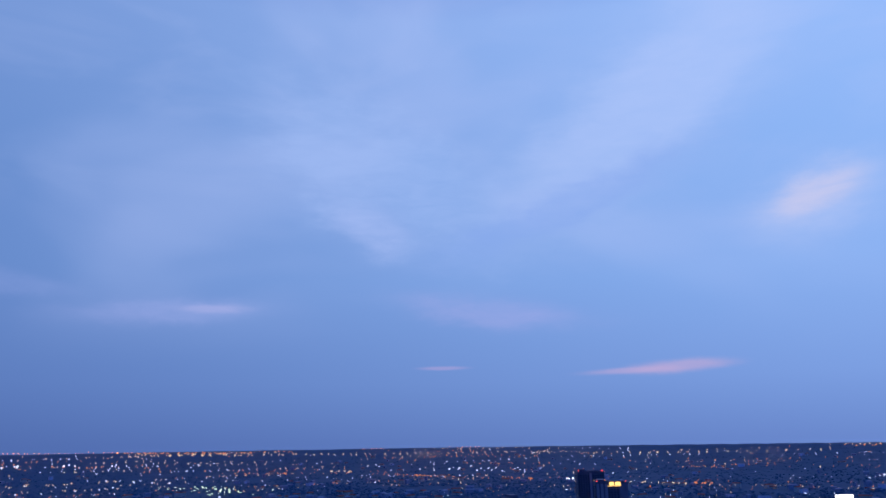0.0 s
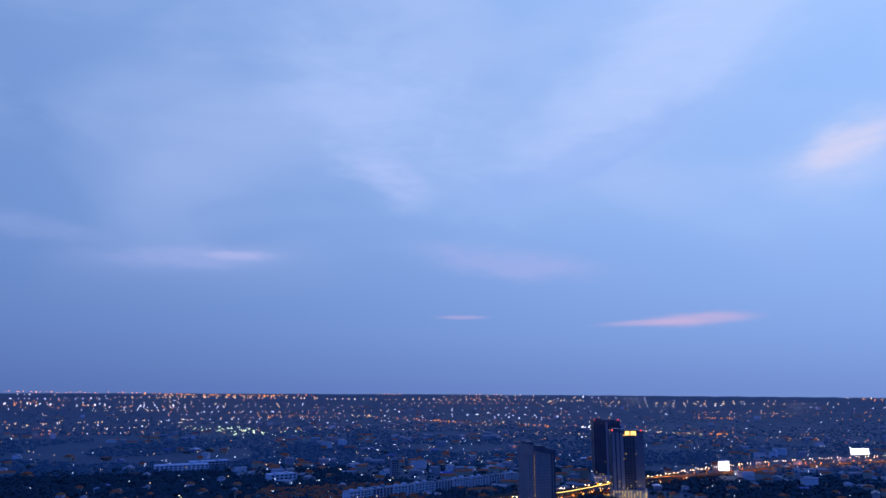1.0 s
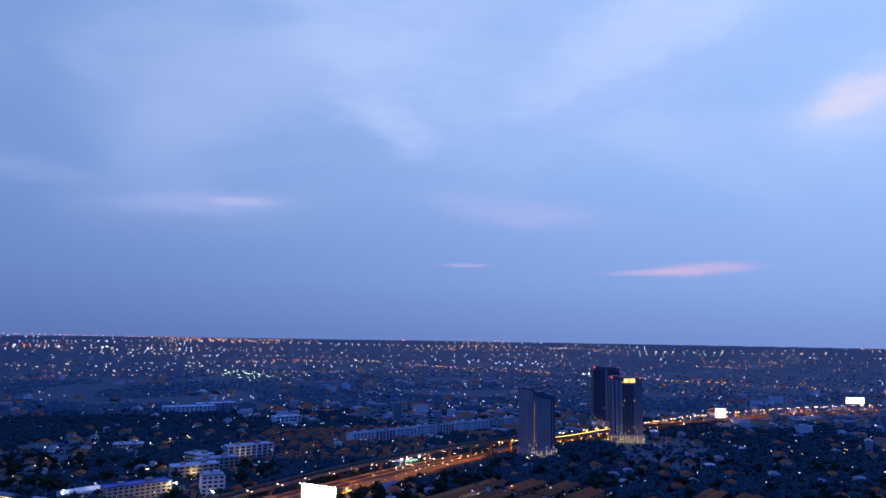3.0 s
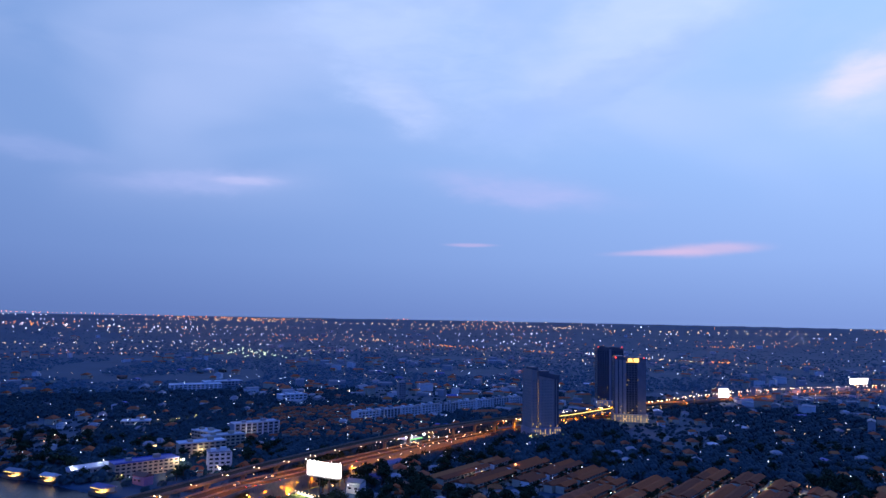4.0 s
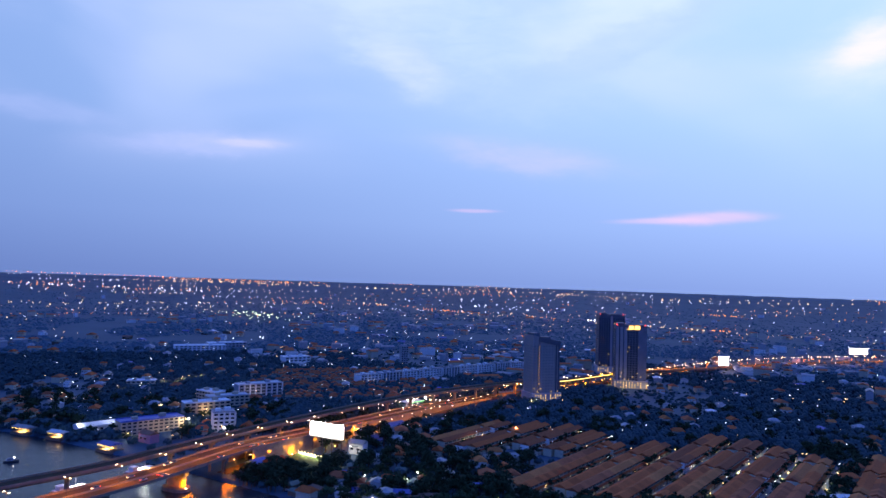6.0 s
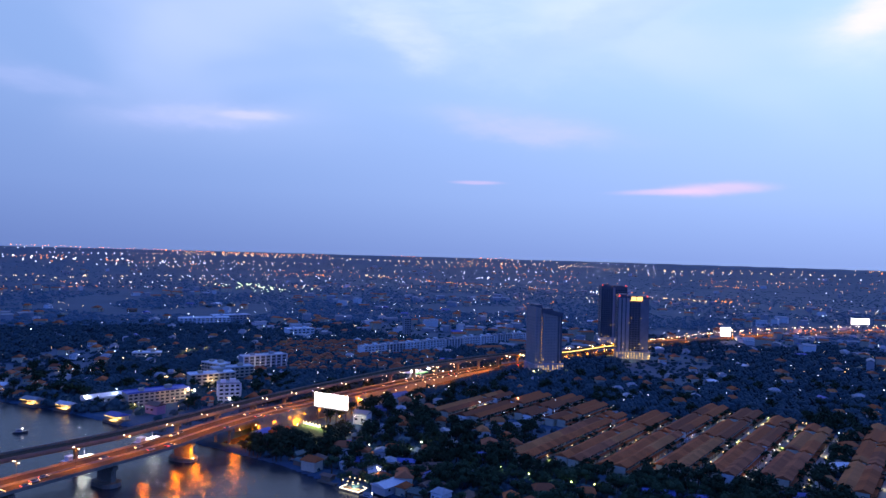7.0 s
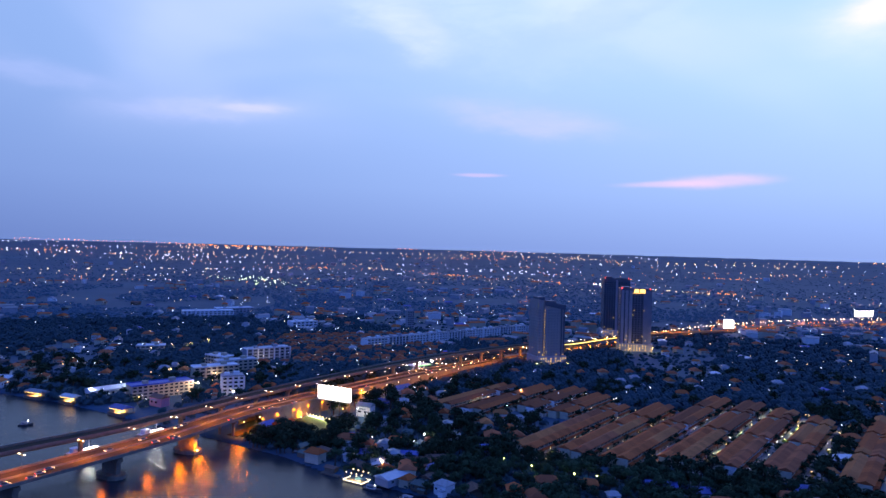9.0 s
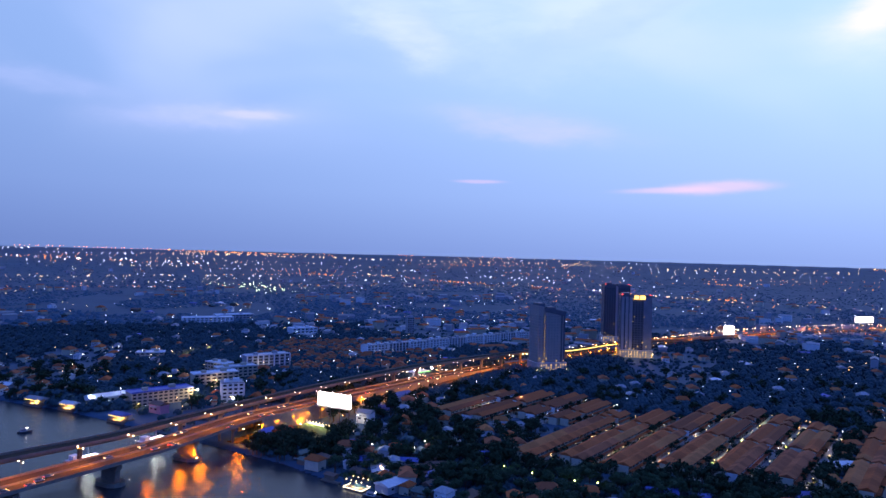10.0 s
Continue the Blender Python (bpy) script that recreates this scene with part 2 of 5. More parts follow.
DOT_GREEN = shining("distant_mercury_lamps", (0.75, 1.0, 0.5), 8.0, False)
DOT_RED = shining("red_signal_lamps", (1.0, 0.06, 0.04), 4.0, False)
LIT_WINDOW = shining("lit_window", (1.0, 0.80, 0.45), 2.5, False)
TOWER_LIT = shining("tower_lobby_lights", (1.0, 0.66, 0.22), 0.9, False)
LIT_YELLOW = shining("lit_deck", (1.0, 0.70, 0.22), 2.2, True)
BOARD = shining("lit_billboard_face", (1.0, 0.93, 0.96), 4.5, True)

# ---------------------------------------------------------------- mesh helpers


class Shape:
    """Gathers pieces of one mesh."""

    def __init__(self):
        self.v, self.f = [], []

    def add(self, verts, faces):
        k = len(self.v)
        self.v += [tuple(p) for p in verts]
        self.f += [tuple(i + k for i in q) for q in faces]
        return self

    def box(self, x, y, z, sx, sy, sz, rz=0.0, taper=1.0):
        """Stands on z; taper shrinks the top."""
        c, s = math.cos(radians(rz)), math.sin(radians(rz))
        vs = []
        for dz, k in ((0, 1.0), (sz, taper)):
            for dx, dy in ((-1, -1), (1, -1), (1, 1), (-1, 1)):
                a, b = dx * sx * 0.5 * k, dy * sy * 0.5 * k
                vs.append((x + a * c - b * s, y + a * s + b * c, z + dz))
        return self.add(vs, [(3, 2, 1, 0), (4, 5, 6, 7), (0, 1, 5, 4), (1, 2, 6, 5), (2, 3, 7, 6), (3, 0, 4, 7)])

    def gable(self, x, y, z, sx, sy, h, rz=0.0, thick=0.25, hip=0.0):
        """A pitched roof slab, ridge along x; hip draws the ridge's ends in."""
        c, s = math.cos(radians(rz)), math.sin(radians(rz))
        a, b = sx / 2, sy / 2
        top = [(-a, -b, 0), (a, -b, 0), (a, b, 0), (-a, b, 0), (-a + hip, 0, h), (a - hip, 0, h)]
        pts = [(px, py, pz + thick) for px, py, pz in top] + [(px, py, pz) for px, py, pz in top[:4]]
        vs = [(x + px * c - py * s, y + px * s + py * c, z + pz) for px, py, pz in pts]
        return self.add(vs, [(0, 1, 5, 4), (2, 3, 4, 5), (1, 2, 5), (3, 0, 4), (6, 7, 1, 0), (7, 8, 2, 1), (8, 9, 3, 2), (9, 6, 0, 3), (9, 8, 7, 6)])

    def tube(self, p, q, r0, r1, n=8):
        p, q = Vector(p), Vector(q)
        w = (q - p).normalized()
        u = w.orthogonal().normalized()
        t = w.cross(u)
        vs = []
        for o, r in ((p, r0), (q, r1)):
            for i in range(n):
                g = 2 * math.pi * i / n
                vs.append(o + (u * math.cos(g) + t * math.sin(g)) * r)
        fs = [(i, (i + 1) % n, n + (i + 1) % n, n + i) for i in range(n)]
        return self.add(vs, fs + [tuple(range(n - 1, -1, -1)), tuple(range(n, 2 * n))])

    def bead(self, x, y, z, r, flat=1.0):
        vs = [(x + r, y, z), (x - r, y, z), (x, y + r, z), (x, y - r, z), (x, y, z + r * flat), (x, y, z - r * flat)]
        return self.add(vs, [(0, 2, 4), (2, 1, 4), (1, 3, 4), (3, 0, 4), (2, 0, 5), (1, 2, 5), (3, 1, 5), (0, 3, 5)])

    def sweep(self, line, profile):
        """Draws a closed cross-section (offset to the right, height) along a line of points."""
        n = len(profile)
        rings = []
        for i, p in enumerate(line):
            d = Vector(line[min(i + 1, len(line) - 1)]) - Vector(line[max(i - 1, 0)])
            d.z = 0
            d.normalize()
            rings.append([(p[0] + d.y * o, p[1] - d.x * o, p[2] + h) for o, h in profile])
        vs = [v for r in rings for v in r]
        fs = [(i * n + j, i * n + (j + 1) % n, (i + 1) * n + (j + 1) % n, (i + 1) * n + j) for i in range(len(line) - 1) for j in range(n)]
        k = (len(line) - 1) * n
        return self.add(vs, fs + [tuple(range(n - 1, -1, -1)), tuple(k + j for j in range(n))])

    def make(self, name, material, parent=None, label="", smooth=False):
        me = bpy.data.meshes.new(name)
        me.from_pydata(self.v, [], self.f)
        me.materials.append(material)
        if smooth:
            me.polygons.foreach_set("use_smooth", [True] * len(me.polygons))
        me.update()
        ob = new(name, me)
        if parent:
            ob.parent = parent
        if label:
            ob["label"] = label
        return ob


def curve_through(points, step):
    """A smooth line through a few points, at even steps."""
    pts = [Vector(p) for p in points]
    pts = [pts[0] * 2 - pts[1]] + pts + [pts[-1] * 2 - pts[-2]]
    fine = []
    for i in range(1, len(pts) - 2):
        a, b, c, d = pts[i - 1:i + 3]
        for k in range(40):
            t = k / 40
            fine.append(0.5 * (2 * b + (c - a) * t + (2 * a - 5 * b + 4 * c - d) * t * t + (3 * b - a - 3 * c + d) * t ** 3))
    fine.append(pts[-2])
    out, left = [fine[0]], 0.0
    for a, b in zip(fine, fine[1:]):
        run = (b - a).length
        while left + run >= step:
            a = a.lerp(b, (step - left) / run)
            run, left = (b - a).length, 0.0
            out.append(a)
        left += run
    return out


def heading(line, i):
    d = line[min(i + 1, len(line) - 1)] - line[max(i - 1, 0)]
    return math.degrees(math.atan2(d.y, d.x))


def place(template, spots):
    """Puts a built thing at the first spot and copies of it at the others; a spot is x, y, z, turn, scale."""
    for i, (x, y, z, rz, k) in enumerate(spots):
        m = pose(x, y, z, 0, 0, rz) @ Matrix.Diagonal((k, k, k, 1))
        if i == 0:
            template.matrix_basis = m
        else:
            copy_thing(template, m)


def lamp_under(parent, x, y, z, colour, watts, size, rx=0.0, rz=0.0, spread=115):
    d = bpy.data.lights.new("lamp", "AREA")
    d.shape, d.size, d.color, d.energy, d.spread = "DISK", size, colour, watts, radians(spread)
    ob = new("lamp", d)
    ob.matrix_basis = pose(x, y, z, rx, 0, rz)
    ob.parent = parent
    return ob


def place_many(templates, spots, keep, rest_name, rest_label, rest_category, light=None):
    """Puts the nearest as things of their own and joins the others, too many to count, by material."""
    order = sorted(((math.hypot(s[0], s[1]), k, s) for k, sp in enumerate(spots) for s in sp), key=lambda q: q[0])
    for k, t in enumerate(templates):
        place(t, [s for _, j, s in order[:keep] if j == k] or [order[0][2]])
    groups = {}
    for k, t in enumerate(templates):
        rest = [s for _, j, s in order[keep:] if j == k]
        src = light[k] if light else [(o.data, Matrix() if o is t else o.matrix_basis) for o in (t, *t.children)]
        for me, mb in src:
            v = np.empty(len(me.vertices) * 3)
            me.vertices.foreach_get("co", v)
            v = v.reshape(-1, 3) @ np.array(mb.to_3x3()).T + np.array(mb.translation)
            faces = [tuple(q.vertices) for q in me.polygons]
            s = groups.setdefault(me.materials[0], Shape())
            for x, y, z, rz, f in rest:
                c, q = math.cos(radians(rz)), math.sin(radians(rz))
                w = np.stack([x + f * (v[:, 0] * c - v[:, 1] * q), y + f * (v[:, 0] * q + v[:, 1] * c), z + f * v[:, 2]], 1)
                s.add(w.tolist(), faces)
    first = None
    for mat, s in groups.items():
        if s.v:
            o = s.make(rest_name, mat)
            tagged(o, rest_label, rest_category, kind="stuff")

# ---------------------------------------------------------------- lie of the land
BANK = [(-5000, 1700), (-900, 790), (-359, 572), (-294, 545), (-238, 512), (-180, 478), (-135, 450), (-94, 424), (-58, 392), (-7, 363), (60, 335), (200, 270), (600, 60), (5000, -2100)]


def bank_y(x):
    for (x0, y0), (x1, y1) in zip(BANK, BANK[1:]):
        if x <= x1:
            return y0 + (y1 - y0) * (x - x0) / (x1 - x0)
    return BANK[-1][1]


def wet(x, y):
    """Metres from the shore into the river; below zero on land."""
    b = bank_y(x)
    return min(b - y, y - (b - 300)) * 0.85


# Far rim curls up to meet the camera's horizon inside the clip range.
def rim_lift(x, y):
    r = math.hypot(x, y)
    if r < 3000:
        return 0.0
    z = 98.0 * ((min(r, 4850) - 3000) / 1850) ** 1.6
    return z - max(r - 4780, 0) ** 2 * 0.0006


def ground_z(x, y):
    w = wet(x, y)
    return rim_lift(x, y) - 5.0 * min(max((w + 1.5) / 4.0, 0), 1)


def steps(spans):
    out = []
    for a, b, s in spans:
        out += list(np.arange(a, b, s))
    return out + [spans[-1][1]]


gx = steps([(-5000, -3000, 200), (-3000, -700, 90), (-700, -400, 20), (-400, 120, 4), (120, 700, 20), (700, 3000, 90), (3000, 5000, 200)])
gy = steps([(-4900, -700, 300), (-700, 250, 25), (250, 620, 4), (620, 1000, 20), (1000, 3000, 100), (3000, 4960, 80)])
gv = [(x, y, ground_z(x, y)) for y in gy for x in gx]
nx = len(gx)
gf = [(j * nx + i, j * nx + i + 1, (j + 1) * nx + i + 1, (j + 1) * nx + i) for j in range(len(gy) - 1) for i in range(nx - 1)
      if math.hypot((gx[i] + gx[i + 1]) / 2, (gy[j] + gy[j + 1]) / 2) < 4985]
tagged(Shape().add(gv, gf).make("ground", GROUND, smooth=True), "dark city plain, distance haze painted in as blue, rim raised", "ground", kind="structure")
wx = [-2400, -900, -359, -294, -238, -180, -135, -94, -58, -7, 60, 200, 600, 2400]
wv = [(x, bank_y(x) + 6, -1.5) for x in wx] + [(x, bank_y(x) - 306, -1.5) for x in wx]
k = len(wx)
tagged(Shape().add(wv, [(k + i, k + i + 1, i + 1, i) for i in range(k - 1)]).make("water", WATER), "dark rippled river reflecting dusk sky and orange lamps", "river", kind="structure")

# ---------------------------------------------------------------- roads and bridges
ROAD = curve_through([(-330, 130, 11), (-262, 238, 12), (-208, 331, 12), (-178, 382, 12), (-160, 416, 12), (-141, 462, 12), (-127, 493, 11.5), (-96, 545, 10), (-62, 604, 8), (-10, 696, 4.2), (58, 790, 1.2)], 6.0)
ROAD2 = curve_through([(55, 786, 0.5), (101, 828, 0.5), (159, 888, 0.5), (235, 952, 0.5), (313, 1019, 0.5), (479, 1162, 0.5), (655, 1266, 0.5), (859, 1349, 0.5), (1200, 1470, 0.5)], 12.0)
VIADUCT = curve_through([(-350, 180, 13), (-285, 290, 14), (-233, 369, 14), (-196, 418, 14), (-176, 455, 14), (-152, 499, 14), (-124, 550, 14), (-88, 608, 14), (-43, 676, 14), (13, 744, 14), (101, 836, 12.5), (153, 865, 11), (231, 945, 10.5), (309, 1016, 9), (479, 1150, 1)], 7.0)
FRONTAGE = curve_through([(-136, 462, 0.35), (-119, 497, 0.35), (-95, 537, 0.35), (-66, 580, 0.35), (-36, 622, 0.35), (12, 700, 0.35), (62, 775, 0.35)], 8.0)


def near_line(line, x, y):
    return min((p.x - x) ** 2 + (p.y - y) ** 2 for p in line[::2]) ** 0.5


def strip(o0, o1, h0, h1):
    return [(o0, h0), (o0, h1), (o1, h1), (o1, h0)]


def road_bridge():
    b = new("road_bridge")
    deck = Shape().sweep(ROAD, [(-11, 0), (11, 0), (11, -0.7), (7, -1.2), (5, -2.6), (-5, -2.6), (-7, -1.2), (-11, -0.7)]).make("deck", CONCRETE, b)
    for o in (-10.2, 0.7):
        Shape().sweep(ROAD, strip(o, o + 9.5, 0.0, 0.06)).make("carriageway", ASPHALT, b, "asphalt lanes lit orange")
    for o in (-11.0, 10.7):
        Shape().sweep(ROAD, strip(o, o + 0.3, 0.0, 1.1)).make("parapet", CONCRETE, b)
    Shape().sweep(ROAD, [(-0.35, 0), (-0.12, 0.9), (0.12, 0.9), (0.35, 0)]).make("median_barrier", CONCRETE, b)
    first = min(range(len(ROAD)), key=lambda i: (ROAD[i].x + 154) ** 2 + (ROAD[i].y - 430) ** 2)
    for i in [first - 27, first - 18, first - 9, *range(first, len(ROAD), 6)]:
        p = ROAD[i]
        if p.z < 4:
            break
        rz = heading(ROAD, i)
        river = wet(p.x, p.y) > 0
        s = Shape()
        if river:
            s.box(p.x, p.y, -5, 3.0, 12, p.z + 2.6, rz)
            s.box(p.x, p.y, p.z - 4.6, 3.4, 15, 2.1, rz)
        else:
            c, q = math.cos(radians(rz + 90)), math.sin(radians(rz + 90))
            for o in (-5.5, 5.5):
                s.tube((p.x + c * o, p.y + q * o, -1), (p.x + c * o, p.y + q * o, p.z - 2.6), 0.9, 0.9, 12)
            s.box(p.x, p.y, p.z - 3.8, 2.0, 15, 1.3, rz)
        s.make("pier", CONCRETE, b)
        if river:
            f = Shape()
            ring = [(1, 0), (0.87, 0.3), (0.5, 0.5), (-0.5, 0.5), (-0.87, 0.3), (-1, 0), (-0.87, -0.3), (-0.5, -0.5), (0.5, -0.5), (0.87, -0.3)]
            c, q = math.cos(radians(rz + 90)), math.sin(radians(rz + 90))
            lo = [(p.x + (u * 9.5) * c - (v * 11) * q, p.y + (u * 9.5) * q + (v * 11) * c, -4) for u, v in ring]
            hi = [(a, d, 0.6) for a, d, _ in lo]
            f.add(lo + hi, [tuple(range(10, 20))] + [(j, (j + 1) % 10, 10 + (j + 1) % 10, 10 + j) for j in range(10)])
            f.make("pile_cap", CONCRETE, b)
    land = [p for i, p in enumerate(ROAD) if i > first + 9]
    for o in (-10.6, 10.2):
        n = len(land)
        vs = []
        for i, p in enumerate(land):
            a = radians(heading(ROAD, len(ROAD) - n + i))
            x, y = p.x + math.sin(a) * o, p.y - math.cos(a) * o
            vs += [(x, y, -0.5), (x + 0.4, y - 0.2, -0.5), (x + 0.4, y - 0.2, p.z - 0.75), (x, y, p.z - 0.75)]
        Shape().add(vs, [(4 * i + j, 4 * i + (j + 1) % 4, 4 * i + 4 + (j + 1) % 4, 4 * i + 4 + j) for i in range(n - 1) for j in range(4)] + [(3, 2, 1, 0)]).make("retaining_wall", CONCRETE, b)
    return tagged(b, "grey concrete road bridge with lanes lit orange by lamps", "bridge")


def viaduct():
    b = new("viaduct")
    Shape().sweep(VIADUCT, [(-6, 0), (6, 0), (6, -0.5), (3.2, -1.1), (2.4, -2.4), (-2.4, -2.4), (-3.2, -1.1), (-6, -0.5)]).make("deck", CONCRETE, b)
    Shape().sweep(VIADUCT, strip(-5.5, 5.5, 0.0, 0.06)).make("carriageway", ASPHALT, b)
    for o in (-6.0, 5.75):
        Shape().sweep(VIADUCT, strip(o, o + 0.25, 0.0, 1.2)).make("parapet", CONCRETE, b)
    for i in range(3, len(VIADUCT) - 12, 5):
        p = VIADUCT[i]
        if wet(p.x, p.y) > 0 and i % 2:
            continue
        rz = heading(VIADUCT, i)
        Shape().box(p.x, p.y, -5, 1.8, 2.6, p.z + 1.2, rz).box(p.x, p.y, p.z - 3.6, 2.0, 6.5, 1.2, rz).make("column", CONCRETE, b)
    return tagged(b, "unlit grey concrete elevated road on tall columns", "viaduct")


road_bridge()
viaduct()
SIDE = curve_through([(-375, 690, 0.3), (-345, 738, 0.3), (-312, 800, 0.3), (-285, 870, 0.3)], 10.0)
tagged(Shape().sweep(SIDE, strip(-3.5, 3.5, -0.6, 0.0)).make("road", LANE), "pale side road dimly lit by a few lamps", "road", kind="structure")
for line, half, name in ((ROAD2, 13, "road"), (FRONTAGE, 4.5, "road")):
    tagged(Shape().sweep(line, strip(-half, half, -0.6, 0.0)).make(name, ASPHALT), "asphalt main road lit orange by street lamps", "road", kind="structure")
tagged(Shape().sweep(ROAD2, [(-0.5, 0), (-0.4, 0.35), (0.4, 0.35), (0.5, 0)]).make("kerb", CONCRETE), "pale concrete median kerb of the road", "kerb", kind="structure")


def street_lamp(h, arm, head_mat, watts, colour, two=True, head=0.5):
    """Mast with one or two arms along local y and glowing heads."""
    p = Shape().tube((0, 0, 0), (0, 0, h), 0.11, 0.06).tube((0, 0, 0), (0, 0, 0.5), 0.3, 0.3).make("street_lamp", DARKSTEEL)
    for s in ((-1, 1) if two else (1,)):
        a = Shape().tube((0, 0, h - 0.6), (0, s * arm, h), 0.07, 0.05, 6).make("arm", DARKSTEEL, p)
        Shape().bead(0, s * (arm + 0.4), h - 0.05, head, 0.5).make("head", head_mat, a, "glowing lamp head")
    lamp_under(p, 0, 0.0, h - 0.4, colour, watts, 3.5, spread=168)
    return p


lamp = tagged(street_lamp(10.5, 1.8, HEAD_ORANGE, 4300, SODIUM), "tall steel street lamp with glowing orange heads", "street lamp", "lamps along the road")
place(lamp, [(*ROAD[i], heading(ROAD, i), 1.0) for i in range(16, len(ROAD), 5)])
lamp2 = tagged(street_lamp(11.0, 2.2, HEAD_ORANGE, 9000, SODIUM, True, 0.95), "tall steel street lamp glowing orange on the median", "street lamp", "lamps along the far road")
place(lamp2, [(*ROAD2[i], heading(ROAD2, i), 1.0) for i in range(3, len(ROAD2), 2)])
lamp4 = tagged(street_lamp(7.5, 1.2, HEAD_ORANGE, 1500, (1.0, 0.55, 0.2), False), "single-arm street lamp by the quiet side road", "street lamp", "lamps along the quiet road")
place(lamp4, [(SIDE[i].x + 4.2, SIDE[i].y - 1.0, 0, heading(SIDE, i), 1.0) for i in range(1, len(SIDE), 3)])
lamp3 = tagged(street_lamp(8.0, 1.2, HEAD_ORANGE, 3200, SODIUM, False), "single-arm street lamp glowing orange by the side road", "street lamp", "lamps along the side road")
place(lamp3, [(FRONTAGE[i].x + 4.0, FRONTAGE[i].y - 3.0, 0, heading(FRONTAGE, i), 1.0) for i in range(1, len(FRONTAGE), 2)])

# ---------------------------------------------------------------- towers


def tower(kind, x, y, rz, w, d, h, floors, skin, strips, label):
    """Front along local -y. strips: (start, width, material) of vertical bands on the front, as shares of w."""
    drop = 7.0 if kind == "plain" else 0.0

    def wedge(x0, x1, y0, y1, z0, z1):
        """A block whose ends follow the slant of the roof when drop is set."""
        f = lambda x: -drop * (x / w + 0.5)
        return [(x0, y0, z0 + f(x0)), (x1, y0, z0 + f(x1)), (x1, y1, z0 + f(x1)), (x0, y1, z0 + f(x0)), (x0, y0, z1 + f(x0)), (x1, y0, z1 + f(x1)), (x1, y1, z1 + f(x1)), (x0, y1, z1 + f(x0))]

    SIX = [(3, 2, 1, 0), (4, 5, 6, 7), (0, 1, 5, 4), (1, 2, 6, 5), (2, 3, 7, 6), (3, 0, 4, 7)]
    body = wedge(-w / 2, w / 2, -d / 2, d / 2, 0, h)
    t = Shape().add([(x, y, 0) for x, y, _ in body[:4]] + body[4:], SIX).make("tower_block", skin)
    fh = h / floors
    rim = Shape()
    for x0, x1, y0, y1 in ((-w / 2 - 0.25, w / 2 + 0.25, -d / 2 - 0.7, -d / 2 - 0.2), (-w / 2 - 0.25, w / 2 + 0.25, d / 2, d / 2 + 0.45), (-w / 2 - 0.25, -w / 2 + 0.25, -d / 2 - 0.2, d / 2), (w / 2 - 0.25, w / 2 + 0.25, -d / 2 - 0.2, d / 2)):
        rim.add(wedge(x0, x1, y0, y1, h - 0.2, h + 1.3), SIX)
    rim.make("parapet", skin, t)
    s = Shape().box(-w * 0.32, 0, h - drop * 0.3, w * 0.24, d * 0.6, 4.2 + drop * 0.2).box(w * 0.12, 1, h - drop * 0.8, w * 0.3, d * 0.4, 2.4 + drop * 0.3)
    s.make("plant_room", PANEL_BLUE, t)
    if kind == "plain":
        Shape().add(wedge(-w * 0.3, w / 2 + 0.5, -d / 2 - 0.95, d / 2 + 0.6, h - 3.8, h + 1.5), SIX).make("crown", PANEL_BLUE, t, "slanting dark band round the top of the tower")
    for a, b, m in strips:
        Shape().box(-w / 2 + (a + b / 2) * w, -d / 2 - 0.25, 0, b * w, 0.5, h - drop * (a + b) - 0.3).make("facade_strip", m, t)
    win = Shape()
    n = int(w / 3.4)
    for f in range(2, floors - int(drop / fh) - 1):
        for i in range(n):
            u = (i + 0.5) / n
            if any(a - 0.01 < u < a + b + 0.01 for a, b, _ in strips):
                continue
            win.box(-w / 2 + u * w, -d / 2 - 0.03, f * fh + 0.8, 2.0, 0.12, 1.5)
        for i in range(int(d / 3.4)):
            v = -d / 2 + 1.7 + i * 3.4
            win.box(-w / 2 - 0.03, v, f * fh + 0.8, 0.12, 1.9, 1.5)
            win.box(w / 2 + 0.03, v, f * fh + 0.8, 0.12, 1.9, 1.5)
    win.make("window_panes", TOWERGLASS if skin is PANEL_GREY else GLASS, t)["kind"] = "stuff"
    led = Shape()
    for f in range(1, floors - int(drop / fh)):
        led.box(0, -d / 2 - 0.12, f * fh, w, 0.24, 0.35).box(-w / 2 - 0.12, 0, f * fh, 0.24, d, 0.35)
    led.make("floor_edging", skin, t)["kind"] = "stuff"
    pod = Shape().box(0, -1, 0, w * 1.08, d * 1.2, 9).box(0, -1, 9, w * 1.10, d * 1.22, 0.8)
    pod.make("podium", GREYWALL, t)
    rnd = random.Random(int(w * 10))
    lit = Shape()
    for i in range(12):
        for f in range(3):
            if rnd.random() < 0.72:
                lit.box(-w * 0.5 + i * w / 11, -1 - d * 0.6 - 0.06, 0.8 + 2.8 * f, 0.9, 0.1, 1.9)
    for i in range(8):
        if rnd.random() < 0.7:
            lit.box(-w * 0.45 + i * w * 0.9 / 7, -d / 2 - 0.52, 10.6 + 3.1 * rnd.randrange(2), 0.8, 0.12, 1.4)
    for i in range(2 if kind == 'plain' else 5):
        lit.box(rnd.uniform(-0.42, 0.42) * w, -d / 2 - 0.52, rnd.randrange(3, floors - 1) * fh + 0.8, 1.1, 0.12, 0.9)
    for f in range(3, floors - 3 if kind == "plain" else 3):
        lit.box(-w * 0.272, -d / 2 - 0.56, f * fh + 0.9, 0.45, 0.12, 0.9)
    lit.make("lit_glazing", TOWER_LIT, t)["kind"] = "stuff"
    red = Shape()
    for a in (-0.45, 0.45):
        red.bead(a * w, -d * 0.4, h + 2.3, 0.9)
    if kind != "plain":
        red.make("beacons", DOT_RED, t, "red aviation lights")
